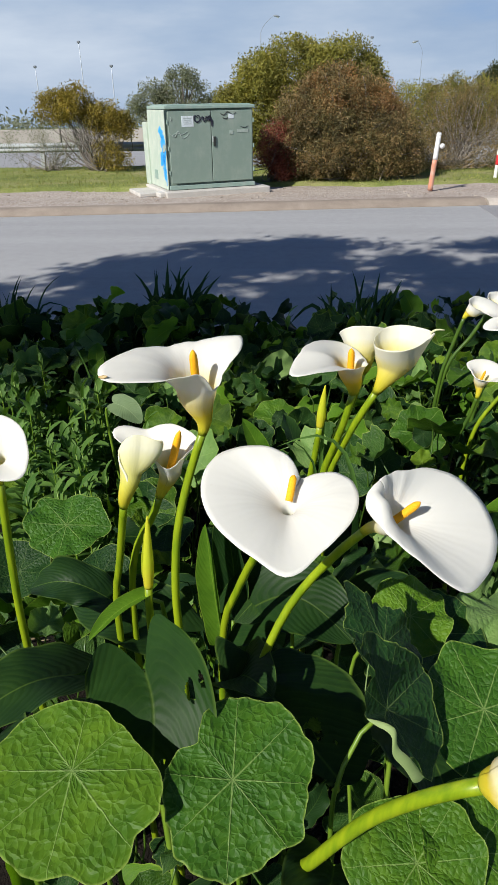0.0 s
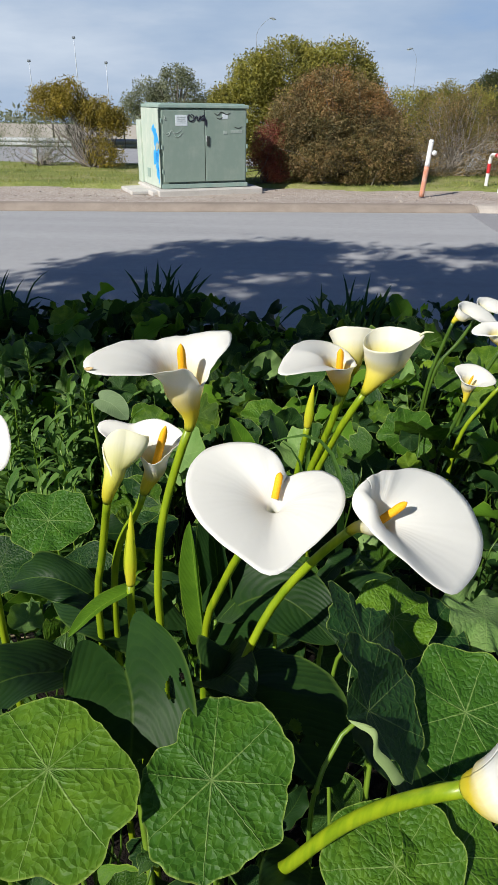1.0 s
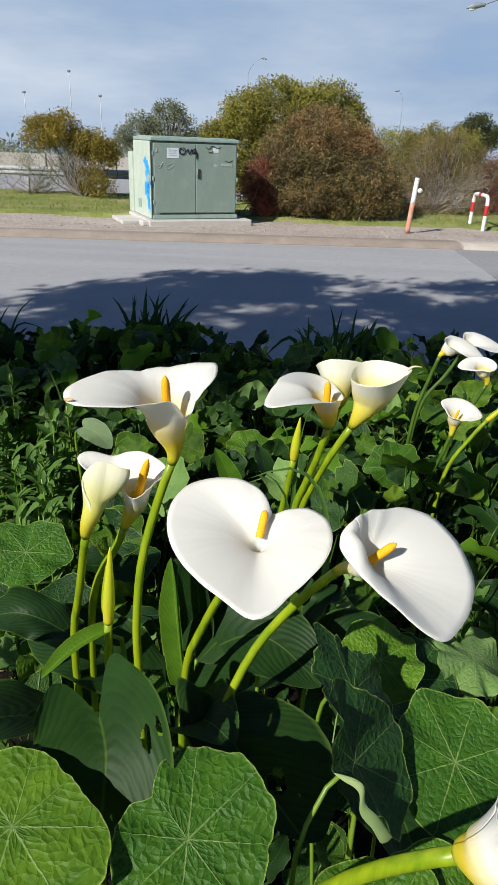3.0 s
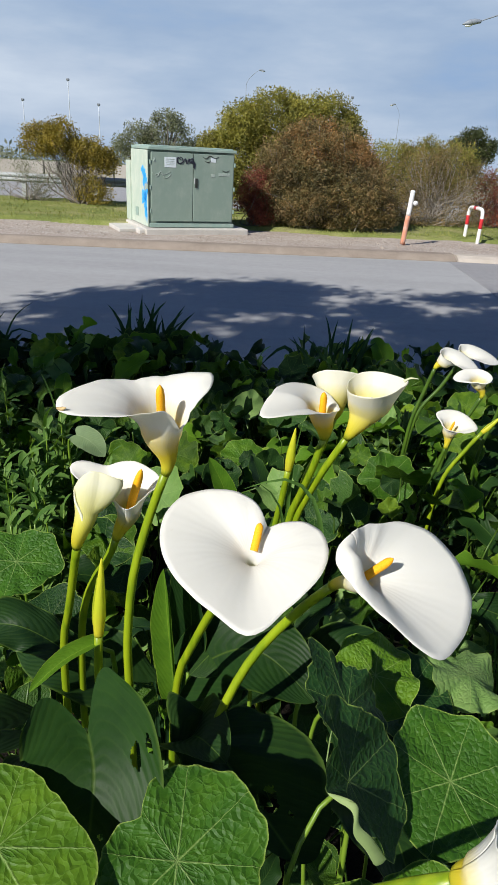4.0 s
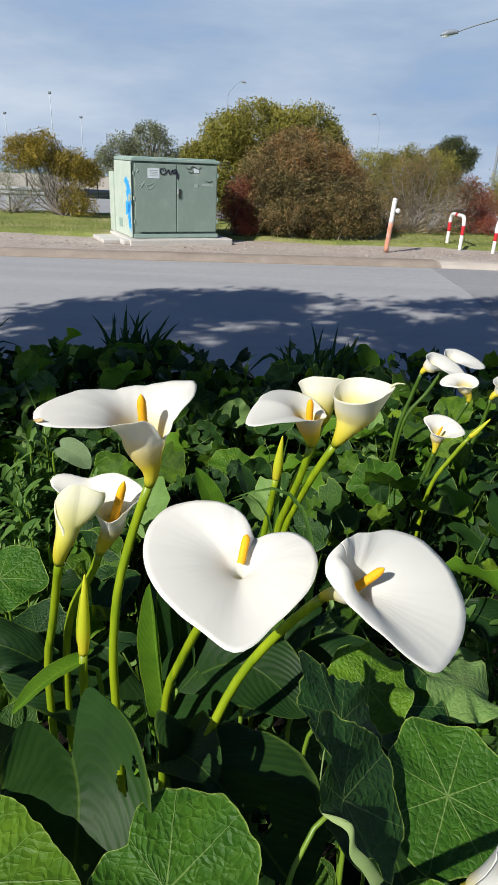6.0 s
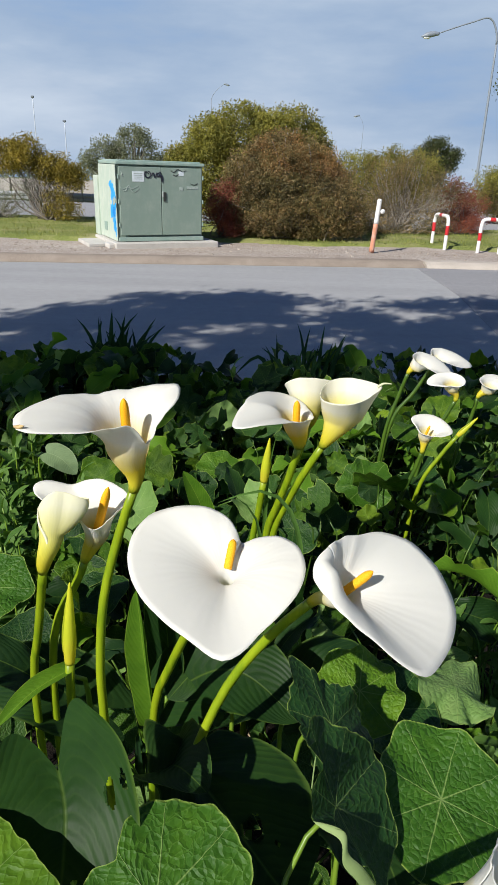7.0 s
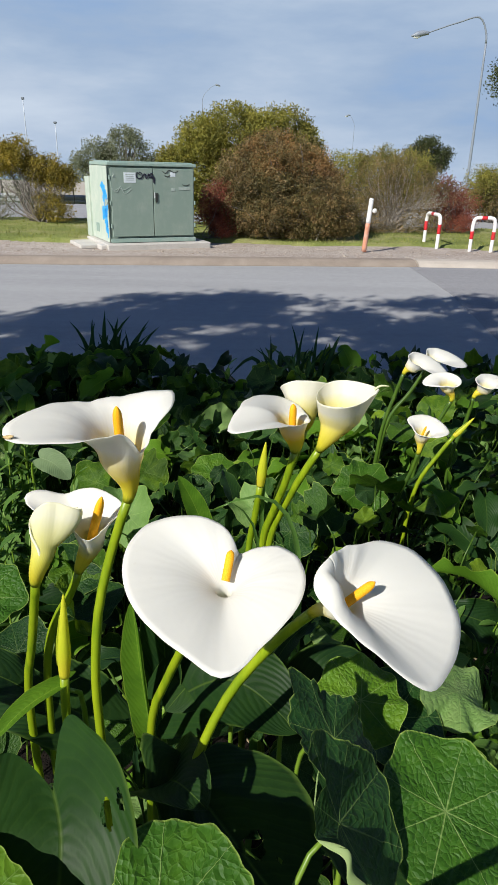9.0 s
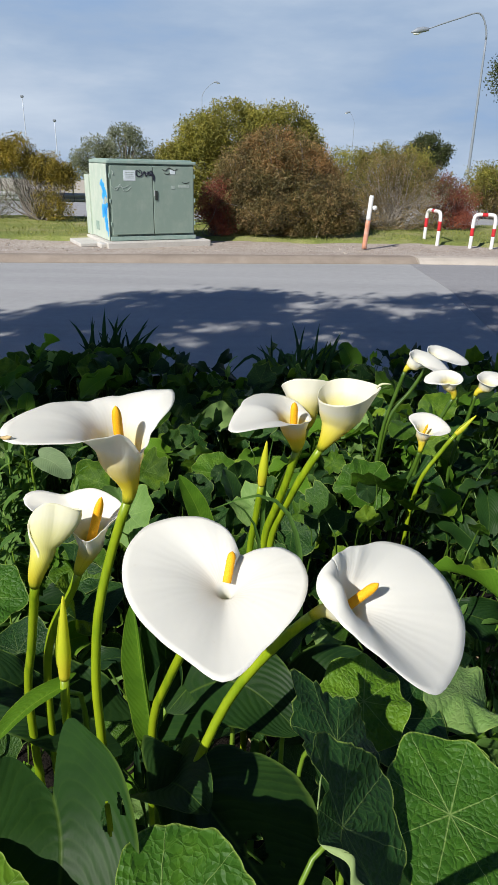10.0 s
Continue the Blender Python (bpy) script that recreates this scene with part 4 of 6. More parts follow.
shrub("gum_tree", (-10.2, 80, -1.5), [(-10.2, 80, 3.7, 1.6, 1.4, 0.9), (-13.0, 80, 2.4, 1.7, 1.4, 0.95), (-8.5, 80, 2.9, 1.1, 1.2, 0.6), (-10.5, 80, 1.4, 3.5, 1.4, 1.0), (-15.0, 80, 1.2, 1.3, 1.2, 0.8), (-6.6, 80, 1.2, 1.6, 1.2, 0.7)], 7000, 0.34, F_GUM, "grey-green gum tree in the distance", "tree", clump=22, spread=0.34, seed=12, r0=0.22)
shrub("pine_tree", (24.4, 80, -1.5), [(24.4, 80, 4.05, 1.5, 1.2, 0.5), (26.0, 80, 3.1, 1.3, 1.2, 0.45), (23.1, 80, 3.1, 1.0, 1.2, 0.4), (24.6, 80, 2.0, 2.4, 1.2, 0.8)], 5000, 0.36, F_DARK, "dark flat-topped pine in the distance", "tree", clump=22, spread=0.3, seed=13, r0=0.2)
shrub("gum_tree", (13.9, 24.0, -0.06), [(9.72, 23.5, 4.25, 0.60, 0.7, 0.60), (10.14, 23.5, 4.9, 0.8, 0.8, 0.5), (12.6, 24, 4.6, 1.6, 1.2, 0.9), (14.5, 24, 5.0, 1.8, 1.5, 1.2)], 9000, 0.13, F_DARK, "dark gum tree reaching in over the bushes", "tree", clump=24, spread=0.16, seed=14, r0=0.14)

r = np.random.default_rng(21)
p = []
for k in range(150):
    x = r.uniform(-130, 130)
    c = np.array((x, r.uniform(105, 140), -1.9 + 0.8 * rn(x, 0, 0.05) + r.uniform(0, 0.6)))
    p.append(c + r.normal(size=(60, 3)) * (2.2, 1.0, 0.75))
p = np.vstack(p)
p[:, 2] = np.maximum(p[:, 2], -3.2)
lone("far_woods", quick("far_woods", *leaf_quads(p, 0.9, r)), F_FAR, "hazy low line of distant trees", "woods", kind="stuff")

# grass tufts on the lawn
r = np.random.default_rng(22)
pos = np.stack([r.uniform(-9, 9, 9000), 13.2 + 4.8 * r.random(9000) ** 1.3, np.zeros(9000)], 1)
keep = [k for k, q in enumerate(pos) if lawn_z(q[0], q[1]) > 0.06 and not (-2.6 < q[0] < 0.2 and q[1] < 14.4)]
pos = pos[keep]
pos[:, 2] = [lawn_z(a, b) for a, b, _ in pos]
lone("lawn_grass", quick("lawn_grass", *leaf_quads(pos, 0.06, r, up=2.0, slim=0.2)), mat_foliage("lawn_blades", [(0.0, (0.11, 0.15, 0.03)), (0.5, (0.25, 0.29, 0.06)), (1.0, (0.46, 0.42, 0.18))]), "short uneven grass on the verge lawn", "grass", kind="stuff")

# loose stones and litter on the verge
v, f = [], []
stones = []
for k in range(260):
    x, y = r.uniform(-7, 7), r.uniform(11.6, 13.6)
    s = r.uniform(0.006, 0.02)
    a = r.normal(size=(8, 3)) * 0.25 + np.array([(i, j, l) for i in (-1, 1) for j in (-1, 1) for l in (-1, 1)])
    stones.append((a * s * (1.2, 1, 0.6) + (x, y, verge_z(x, y) + s * 0.3), [(0, 1, 3, 2), (4, 6, 7, 5), (0, 4, 5, 1), (2, 3, 7, 6), (0, 2, 6, 4), (1, 5, 7, 3)]))
lone("verge_stones", mesh("verge_stones", *joined(stones), smooth=False), mat_concrete("stone_grey", (0.24, 0.20, 0.165), (0.46, 0.41, 0.35), 2), "scattered small stones on the gravel verge", "stones", kind="stuff")

# ---- the shade tree behind the camera ----
SHIFT = np.array((-SUN_DIR.x / SUN_DIR.z, -SUN_DIR.y / SUN_DIR.z))     # shadow's way for each metre of height


def shade_edge(x):
    """How far out on the road the crown's shadow reaches."""
    e = 8.22 + 0.14 * math.sin(2.1 * x + 0.6) + 0.10 * math.sin(5.3 * x) + 0.06 * math.sin(11 * x + 1)
    if x < -1.2:
        e = 7.75 - 1.1 * (-1.2 - x) + 0.15 * math.sin(6 * x)
    if 1.5 < x < 2.0:
        e -= 0.5
    return e


GAPS = [(1.13, 7.56, 0.34, 0.24), (2.22, 7.30, 0.34, 0.30), (0.50, 6.63, 0.36, 0.15), (0.09, 6.46, 0.26, 0.15), (1.32, 6.55, 0.22, 0.16), (1.21, 6.04, 0.24, 0.33), (0.14, 5.22, 0.24, 0.15), (-2.23, 5.95, 0.32, 0.28), (-1.06, 7.77, 0.17, 0.15),
        (0.02, 8.26, 0.18, 0.12), (1.10, 6.86, 0.2, 0.1), (0.71, 7.14, 0.2, 0.1), (-1.38, 6.35, 0.17, 0.1), (-1.66, 5.29, 0.2, 0.12), (3.2, 7.7, 0.5, 0.2), (3.1, 6.7, 0.3, 0.1)]
r = np.random.default_rng(31)
cl = []
while len(cl) < 3400:
    x, y = r.uniform(-5.5, 8.5), r.uniform(2.1, 9.0)
    if y > shade_edge(x) + 0.1 * r.normal() or any(((x - a) / c) ** 2 + ((y - b) / d) ** 2 < 1.6 for a, b, c, d in GAPS):
        continue
    if y < (2.85 if x > 0.95 else 2.72 if x < 0.62 else 2.5) or y < 2.95 and r.random() < 0.3 or rn(x, y, 2.2, 5.0) > 0.42:
        continue
    h = r.uniform(5.2, 7.6)
    cl.append((x - SHIFT[0] * h, y - SHIFT[1] * h, h))
cl = np.array(cl)
p = np.repeat(cl, 20, 0) + r.normal(size=(len(cl) * 20, 3)) * (0.12, 0.12, 0.10)
tree = thing("shade_tree", (-2.1, 0.1, 0.5), "tall spreading tree shading the road", "tree")
part("crown", quick("crown", *leaf_quads(p, 0.16, r, slim=0.5)), F_DARK, tree)
fork = np.array((-1.5, 0.5, 4.6))
ends = cl[r.choice(len(cl), 60, replace=False)]
part("trunk", tube_mesh("trunk", [(-2.1, 0.1, 0.3), (-2.05, 0.15, 1.7), (-1.8, 0.3, 3.2), fork], [0.26, 0.2, 0.18, 0.15], 16, 14), BARK, tree)
part("branchwork", mesh("branchwork", *limbs(fork - (0, 0, 0.1), ends, 0.07, r, 0.25)), BARK, tree)

# ---- lilies ----


def unit(v):
    v = np.asarray(v, float)
    return v / np.linalg.norm(v)


def smooth_ring(rim, width, samples=360):
    """The rim's reach and height for every degree from the (angle, reach, height) rows."""
    a = np.array(sorted(rim), float)
    ang = np.concatenate([a[:, 0] - 360, a[:, 0], a[:, 0] + 360])
    x = np.arange(samples) - 180.0
    g = np.exp(-0.5 * (np.arange(-30, 31) / width) ** 2)
    g /= g.sum()
    out = []
    for k in (1, 2):
        y = np.interp(x, ang, np.tile(a[:, k], 3))
        out.append(np.convolve(np.concatenate([y[-30:], y, y[:30]]), g, "valid"))
    return out


def spathe_mesh(C, n, tip, rim, base, stemdir, cone=(), r0=0.0045, r2=0.011, depth=0.016, seam=180, smooth=5.0, sag=0.0, curl=0.0006, steep=0.16, seg=88, tube_rows=12, limb_rows=20, wave=0.0007, roll=(), upright=(), lift=0.3, over=0.0, grow=1.35):
    """A lily's spathe: a tube from the stalk to the throat at C, then a limb that flares to the rim. n: the way the mouth faces;
    tip: towards the pointed end, where the angle is 0. roll: (angle, width, amount) of margins that curl inwards;
    upright: (angle, width, height) of sides that rise to a crest and roll outwards; lift: how soon the limb gains its height;
    cone: (angle, width, steep, lift) of sides that flare straight out instead."""
    C, n = np.array(C, float), unit(n)
    e2 = unit(np.array(tip) - n * (np.array(tip) @ n))
    e1 = np.cross(e2, n)
    R, H = smooth_ring(rim, smooth)
    th = np.radians(np.linspace(seam - 360 - over / 2, seam + over / 2, seg))
    deg = np.degrees(th)
    look_up = lambda arr: np.interp((deg + 180) % 360, np.arange(360), arr)
    R, H = look_up(R), look_up(H)
    base = np.array(base, float)
    L = np.linalg.norm(C - base)
    B1, B2 = base + unit(stemdir) * L * 0.4, C - n * L * 0.42
    s = np.linspace(0, 1, tube_rows)[:, None]
    low = C - n * depth
    path = base * (1 - s) ** 3 + 3 * B1 * s * (1 - s) ** 2 + 3 * (B2 - n * depth * 0.4) * s ** 2 * (1 - s) + low * s ** 3
    tg = np.gradient(path, axis=0)
    v, uv = [], []
    lap = 1 + (0.05 if not over else 0.14) * (np.linspace(0, 1, seg) - 0.5)          # the two margins overlap
    for k in range(tube_rows):
        t = unit(tg[k]) * (1 - s[k]) + n * s[k]
        t = unit(t)
        a = unit(e2 - t * (e2 @ t))
        b = np.cross(a, t)
        rr = r0 + (r2 - r0) * (s[k, 0] ** grow)
        for j in range(seg):
            v.append(path[k] + rr * lap[j] * (math.cos(th[j]) * a + math.sin(th[j]) * b))
            uv.append((j / (seg - 1), 0.42 * s[k, 0]))
    for k in range(1, limb_rows + 1):
        w = k / limb_rows
        for j in range(seg):
            q0 = np.array((r2 * lap[j], -depth))
            Rj, Hj = R[j] * (1 + (lap[j] - 1) * (0.5 if over else 0)), H[j]
            crest = 0.0
            for ra, rw, am in upright:
                crest += am * math.exp(-((((deg[j] - ra + 180) % 360) - 180) / rw) ** 2)
            st_, li_ = steep, lift
            for ra, rw, s1, l1 in cone:
                g = math.exp(-((((deg[j] - ra + 180) % 360) - 180) / rw) ** 2)
                st_, li_ = st_ + (s1 - st_) * g, li_ + (l1 - li_) * g
            q1 = np.array((r2 + st_ * (Rj - r2), Hj * li_ + crest + sag))
            q2 = np.array((max(Rj, r2 * 1.05), Hj))
            q = q0 * (1 - w) ** 2 + 2 * q1 * w * (1 - w) + q2 * w * w
            e = max(0.0, (w - 0.82) / 0.18)
            q[1] -= curl * e * e
            q[1] += wave * math.sin(deg[j] * 0.11 + 2 * w) * w + 0.6 * wave * math.sin(deg[j] * 0.31) * w * w
            for ra, rw, am in roll:
                g = math.exp(-((((deg[j] - ra + 180) % 360) - 180) / rw) ** 2)
                q[1] += am * g * e
                q[0] -= 0.5 * am * g * e * e
            v.append(C + q[0] * (math.cos(th[j]) * e2 + math.sin(th[j]) * e1) + q[1] * n)
            uv.append((j / (seg - 1), 0.42 + 0.58 * w))
    rows = tube_rows + limb_rows
    f = [(i * seg + j, i * seg + j + 1, (i + 1) * seg + j + 1, (i + 1) * seg + j) for i in range(rows - 1) for j in range(seg - 1)]
    return mesh("spathe", v, f, {"spathe": uv, "UVMap": uv})


def lily(C, n, tip, rim, base, stem, label, spadix=None, mat=SPATHE, stem_r=(0.0032, 0.0036), ground=True, group="lily flowers", spad_r=0.0030, stalk=None, shift=(0, 0, 0), **kw):
    """A flowering lily stalk. stem: points from the flower's base down; spadix: its foot and its top; shift: moves the bloom, and the stalk less and less."""
    sh = np.array(shift, float)
    C, base = np.array(C) + sh, np.array(base) + sh
    pts = [base] + [np.array(q) + sh * max(0.0, 1 - 0.35 * (k + 1)) for k, q in enumerate(stem)]
    if ground:
        last = pts[-1]
        pts.append(np.array((last[0] + 0.004, last[1] + 0.02, bed_z(last[0], last[1]) - 0.01)))
    foot = pts[-1]
    ob = thing("lily_flower", tuple(foot), label, "flower", group)
    sd = unit(pts[0] - pts[1])
    me = spathe_mesh(C, n, tip, rim, base, sd, r0=stem_r[0] * 0.98, **kw)
    sp = part("spathe", me, mat, ob)
    md = sp.modifiers.new("thick", "SOLIDIFY")
    md.thickness, md.offset = 0.0004, 0.0
    part("stem", tube_mesh("stem", [pts[0] + sd * 0.004] + pts[1:], [stem_r[0], stem_r[1], stem_r[1] * 1.15], 44, 14, ridges=0.02), stalk or STEM, ob)
    if spadix is not None:
        a, b = np.array(spadix[0]) + sh, np.array(spadix[1]) + sh
        d = unit(b - a)
        part("spadix", tube_mesh("spadix", [a - d * 0.012, a, b], [spad_r] * 16 + [spad_r * 0.97, spad_r * 0.92, spad_r * 0.8, spad_r * 0.55, 0.0003], 42, 14), SPADIX, ob, "orange-yellow finger-like spadix")
    return ob


# heart-shaped bloom
lily((0.0938, 0.322, 1.3559), (0.0, -0.119, 0.993), (0, -1, 0),
     [(-163, 0.0215, 0.012), (-154, 0.0185, 0.005), (-143, 0.0265, 0.007), (-125, 0.0371, 0.010), (-104, 0.0417, 0.012), (-76, 0.0449, 0.013), (-55, 0.047, 0.011), (-35, 0.0484, 0.007), (-18, 0.052, 0.003), (-6, 0.0615, 0.001), (2, 0.0665, 0.0),
      (14, 0.0590, 0.002), (24, 0.0560, 0.004), (42, 0.0541, 0.007), (63, 0.055, 0.011), (85, 0.0555, 0.014), (107, 0.0565, 0.016), (126, 0.0555, 0.017), (140, 0.0480, 0.019), (157, 0.0400, 0.020), (178, 0.0310, 0.017)],
     (0.082, 0.352, 1.306), [(0.071, 0.362, 1.282), (0.055, 0.38, 1.231), (0.043, 0.39, 1.185)],
     "wide open white heart-shaped lily on a green stalk", ((0.0966, 0.3303, 1.3664), (0.0976, 0.3332, 1.3708)), spad_r=0.0025, seam=-155, smooth=3.6, wave=0.0002, r2=0.0048, depth=0.006, steep=0.28, lift=0.82, curl=0.0, mat=SPATHE_NEAR, shift=(0.0012, 0, 0.0018))
# broad bloom that leans over
lily((0.1578, 0.305, 1.3614), (0.24, -0.144, 0.96), (0.199, -0.961, -0.194),
     [(-154, 0.0245, 0.014), (-134, 0.0419, 0.012), (-118, 0.0561, 0.009), (-100, 0.0643, 0.004), (-77, 0.0666, -0.002), (-57, 0.064, -0.006), (-38, 0.0625, -0.006), (-25, 0.0640, -0.005), (-18, 0.0645, -0.004), (-10, 0.0560, -0.001), (1, 0.0440, 0.002), (21, 0.0345, 0.005), (48, 0.0275, 0.007), (72, 0.0265, 0.010), (90, 0.0240, 0.013), (112, 0.0180, 0.016), (135, 0.0155, 0.018), (165, 0.0170, 0.015)],
     (0.143, 0.328, 1.329), [(0.124, 0.345, 1.292), (0.100, 0.35, 1.25), (0.083, 0.345, 1.211), (0.074, 0.34, 1.18)],
     "broad white lily leaning over on a curved green stalk", ((0.1618, 0.305, 1.3585), (0.1712, 0.304, 1.3685)), spad_r=0.0026, seam=120, smooth=4.5, wave=0.0003, r2=0.0075, depth=0.010, steep=0.12, lift=0.6, upright=((66, 34, 0.017),), roll=((70, 30, -0.002),), curl=0.0002, mat=SPATHE_NEAR, shift=(0.0036, 0, 0.0030))
# tall bloom seen from its side
tall = lily((0.0307, 0.392, 1.4127), (0.05, -0.099, 0.994), (-0.988, -0.152, 0.034),
     [(-176, 0.0182, 0.0062), (-150, 0.0185, 0.0030), (-128, 0.0180, 0.0005), (-108, 0.0205, 0.0120), (-90, 0.0220, 0.0188), (-65, 0.0290, 0.0190), (-38, 0.0500, 0.0178), (-25, 0.0700, 0.0194), (-14, 0.0670, 0.0225), (3, 0.0505, 0.0220), (53, 0.0300, 0.0168), (95, 0.0305, 0.0178), (126, 0.0396, 0.0205), (143, 0.0445, 0.0235), (153, 0.0385, 0.018), (165, 0.0248, 0.0117)],
     (0.0325, 0.395, 1.370), [(0.021, 0.395, 1.335), (0.009, 0.39, 1.286), (0.004, 0.385, 1.226), (0.004, 0.385, 1.199)],
     "tall white lily with a yellow throat and withered tip", ((0.0305, 0.391, 1.417), (0.030, 0.388, 1.4385)), seam=-165, smooth=3.0, r2=0.0135, depth=0.010, grow=1.15, steep=0.04, lift=0.95, wave=0.0003, curl=0.0002, cone=((-95, 48, 0.38, 0.50), (-175, 30, 0.3, 0.6)))
part("withered_tip", tube_mesh("withered_tip", [(-0.0271, 0.354, 1.4327), (-0.025, 0.354, 1.4323), (-0.0212, 0.354, 1.4331)], [0.0005, 0.0012, 0.0013, 0.0003], 12, 7), WITHERED, tall, "withered brown tip")
# half-rolled cream bud
rolled_bud = lily((-0.0195, 0.40, 1.3538), (0.1, 0.3, 0.949), (0.995, -0.03, -0.095),
     [(-145, 0.0108, -0.003), (-112, 0.0092, 0.0017), (-60, 0.0074, 0.0055), (-20, 0.0110, 0.0095), (12, 0.0240, 0.0112), (24, 0.0245, 0.0116), (38, 0.0195, 0.0137), (53, 0.0142, 0.0155), (81, 0.0128, 0.0154), (106, 0.0120, 0.0111), (151, 0.0104, 0.0009)],
     (-0.031, 0.396, 1.305), [(-0.041, 0.41, 1.265), (-0.050, 0.42, 1.227), (-0.061, 0.43, 1.178)],
     "half-rolled cream-yellow lily bud with a pointed lip", None, SPATHE_LEMON, seam=128, smooth=4.5, r2=0.0078, depth=0.018, grow=0.7, steep=1.25, curl=0.0006, wave=0.0, lift=0.1, over=70, shift=(-0.0025, 0, -0.0004))
part("rolled_margin", tube_mesh("rolled_margin", [(-0.0315, 0.3925, 1.3555), (-0.0300, 0.3890, 1.3480), (-0.0255, 0.3868, 1.3370), (-0.0262, 0.3872, 1.3270), (-0.0300, 0.3890, 1.3190)], [0.0002, 0.0009, 0.0011, 0.0009, 0.0002], 26, 8), SPATHE_PALE, rolled_bud, "cream overlapping margin")
# bloom behind the bud
lily((0.0035, 0.41, 1.3369), (0.101, -0.504, 0.858), (-0.371, 0.781, 0.503),
     [(-160, 0.0097, 0.0073), (-100, 0.0100, 0.0109), (-66, 0.0163, 0.0124), (-54, 0.0327, 0.0104), (-46, 0.0570, 0.0015), (-36, 0.0545, 0.0035), (-26, 0.0492, 0.0027), (-18, 0.0370, -0.0023), (-2, 0.0347, 0.0033), (22, 0.031, 0.0093), (46, 0.0284, 0.0099), (80, 0.0265, 0.0126), (102, 0.0140, 0.0154), (150, 0.0085, 0.0124)],
     (-0.0095, 0.420, 1.298), [(-0.018, 0.425, 1.275), (-0.034, 0.43, 1.244), (-0.048, 0.44, 1.178)],
     "white lily with a veined lobe and an orange spadix", ((0.004, 0.411, 1.332), (0.0145, 0.404, 1.3685)), seam=-150, smooth=6.0, r2=0.0090, depth=0.012, grow=0.8, steep=0.3, spad_r=0.0031, wave=0.0002)
# group of three further back
lily((0.1736, 0.665, 1.3228), (0.049, -0.148, 0.988), (-0.97, -0.244, 0.012),
     [(-103, 0.0180, 0.0036), (-60, 0.0308, 0.0075), (-47, 0.0509, 0.0134), (-39, 0.0736, 0.0190), (-32, 0.0910, 0.0169), (-24, 0.0930, 0.0129), (-14, 0.0791, 0.0133), (2, 0.0605, 0.0176), (34, 0.0513, 0.0124), (61, 0.0499, 0.0073), (91, 0.0490, 0.0010), (115, 0.0410, -0.003), (135, 0.0300, -0.005), (165, 0.0225, -0.006), (-160, 0.0180, -0.001)],
     (0.177, 0.665, 1.283), [(0.170, 0.67, 1.246), (0.159, 0.69, 1.193), (0.150, 0.70, 1.154)],
     "white lily with a drooping pointed lip in a group of three", ((0.173, 0.665, 1.318), (0.1725, 0.664, 1.340)), group="lily flowers", seam=180, smooth=2.0, r2=0.0150, depth=0.010, grow=0.7, wave=0.0001, steep=0.05, lift=0.95, curl=0.0002, cone=((-100, 50, 0.4, 0.5), (180, 40, 0.4, 0.5)), stem_r=(0.0043, 0.0046), spad_r=0.004)
rolled = lily((0.2264, 0.665, 1.3485), (0.147, -0.147, 0.978), (0.986, -0.063, -0.157),
     [(-167, 0.0281, -0.008), (-135, 0.0318, -0.0050), (-108, 0.0363, -0.001), (-84, 0.0363, 0.0029), (-43, 0.0300, 0.0100), (-12, 0.0330, 0.0140), (2, 0.0345, 0.0160), (16, 0.0315, 0.0164), (44, 0.0308, 0.0164), (71, 0.0348, 0.0121), (94, 0.0368, 0.0061), (116, 0.0351, 0.0005), (145, 0.0312, -0.0050)],
     (0.203, 0.662, 1.286), [(0.185, 0.67, 1.246), (0.169, 0.69, 1.193), (0.158, 0.70, 1.15)],
     "half-rolled white lily with a thread-like tip in a group of three", None, SPATHE_CREAM, seam=128, smooth=5, r2=0.0235, depth=0.022, grow=1.0, sag=-0.011, steep=0.5, wave=0.0, stem_r=(0.0043, 0.0046), curl=0.0, lift=0.5, over=60)
part("thread_tip", tube_mesh("thread_tip", [(0.2560, 0.655, 1.3600), (0.2585, 0.655, 1.3620), (0.2620, 0.655, 1.3640), (0.2711, 0.655, 1.3638)], [0.0016, 0.0013, 0.0010, 0.0005], 14, 6), PALE_TIP, rolled, "thin pale thread-like tip")
lily((0.1931, 0.725, 1.3298), (0.05, 0.3, 0.953), (1, 0, 0),
     [(-150, 0.0250, 0.002), (-90, 0.0250, 0.004), (-40, 0.0300, 0.006), (-8, 0.0420, 0.0105), (6, 0.0440, 0.0110), (24, 0.0350, 0.0130), (53, 0.0280, 0.0150), (90, 0.0250, 0.0160), (125, 0.0280, 0.0150), (155, 0.0300, 0.0100), (180, 0.0290, 0.005)],
     (0.1939, 0.715, 1.2888), [(0.184, 0.715, 1.25), (0.165, 0.72, 1.19)],
     "cream-backed white lily in a group of three", None, SPATHE_CREAM, seam=-90, smooth=6, r2=0.0185, depth=0.014, grow=0.8, steep=0.5, wave=0.0001, stem_r=(0.0043, 0.0046), lift=0.4, sag=-0.004, curl=0.0)


def generic_rim(s, tipping=0.0):
    """A lily rim of reach s: long lip, wide sides, short back."""
    return [(-180, 0.60 * s, 0.40 * s), (-130, 0.72 * s, 0.42 * s), (-85, 0.80 * s, 0.34 * s), (-45, 0.90 * s, 0.22 * s), (-18, 1.12 * s, (0.12 + tipping) * s), (0, 1.32 * s, (0.05 + tipping) * s), (18, 1.12 * s, (0.12 + tipping) * s), (45, 0.90 * s, 0.22 * s), (85, 0.80 * s, 0.34 * s), (130, 0.72 * s, 0.42 * s)]


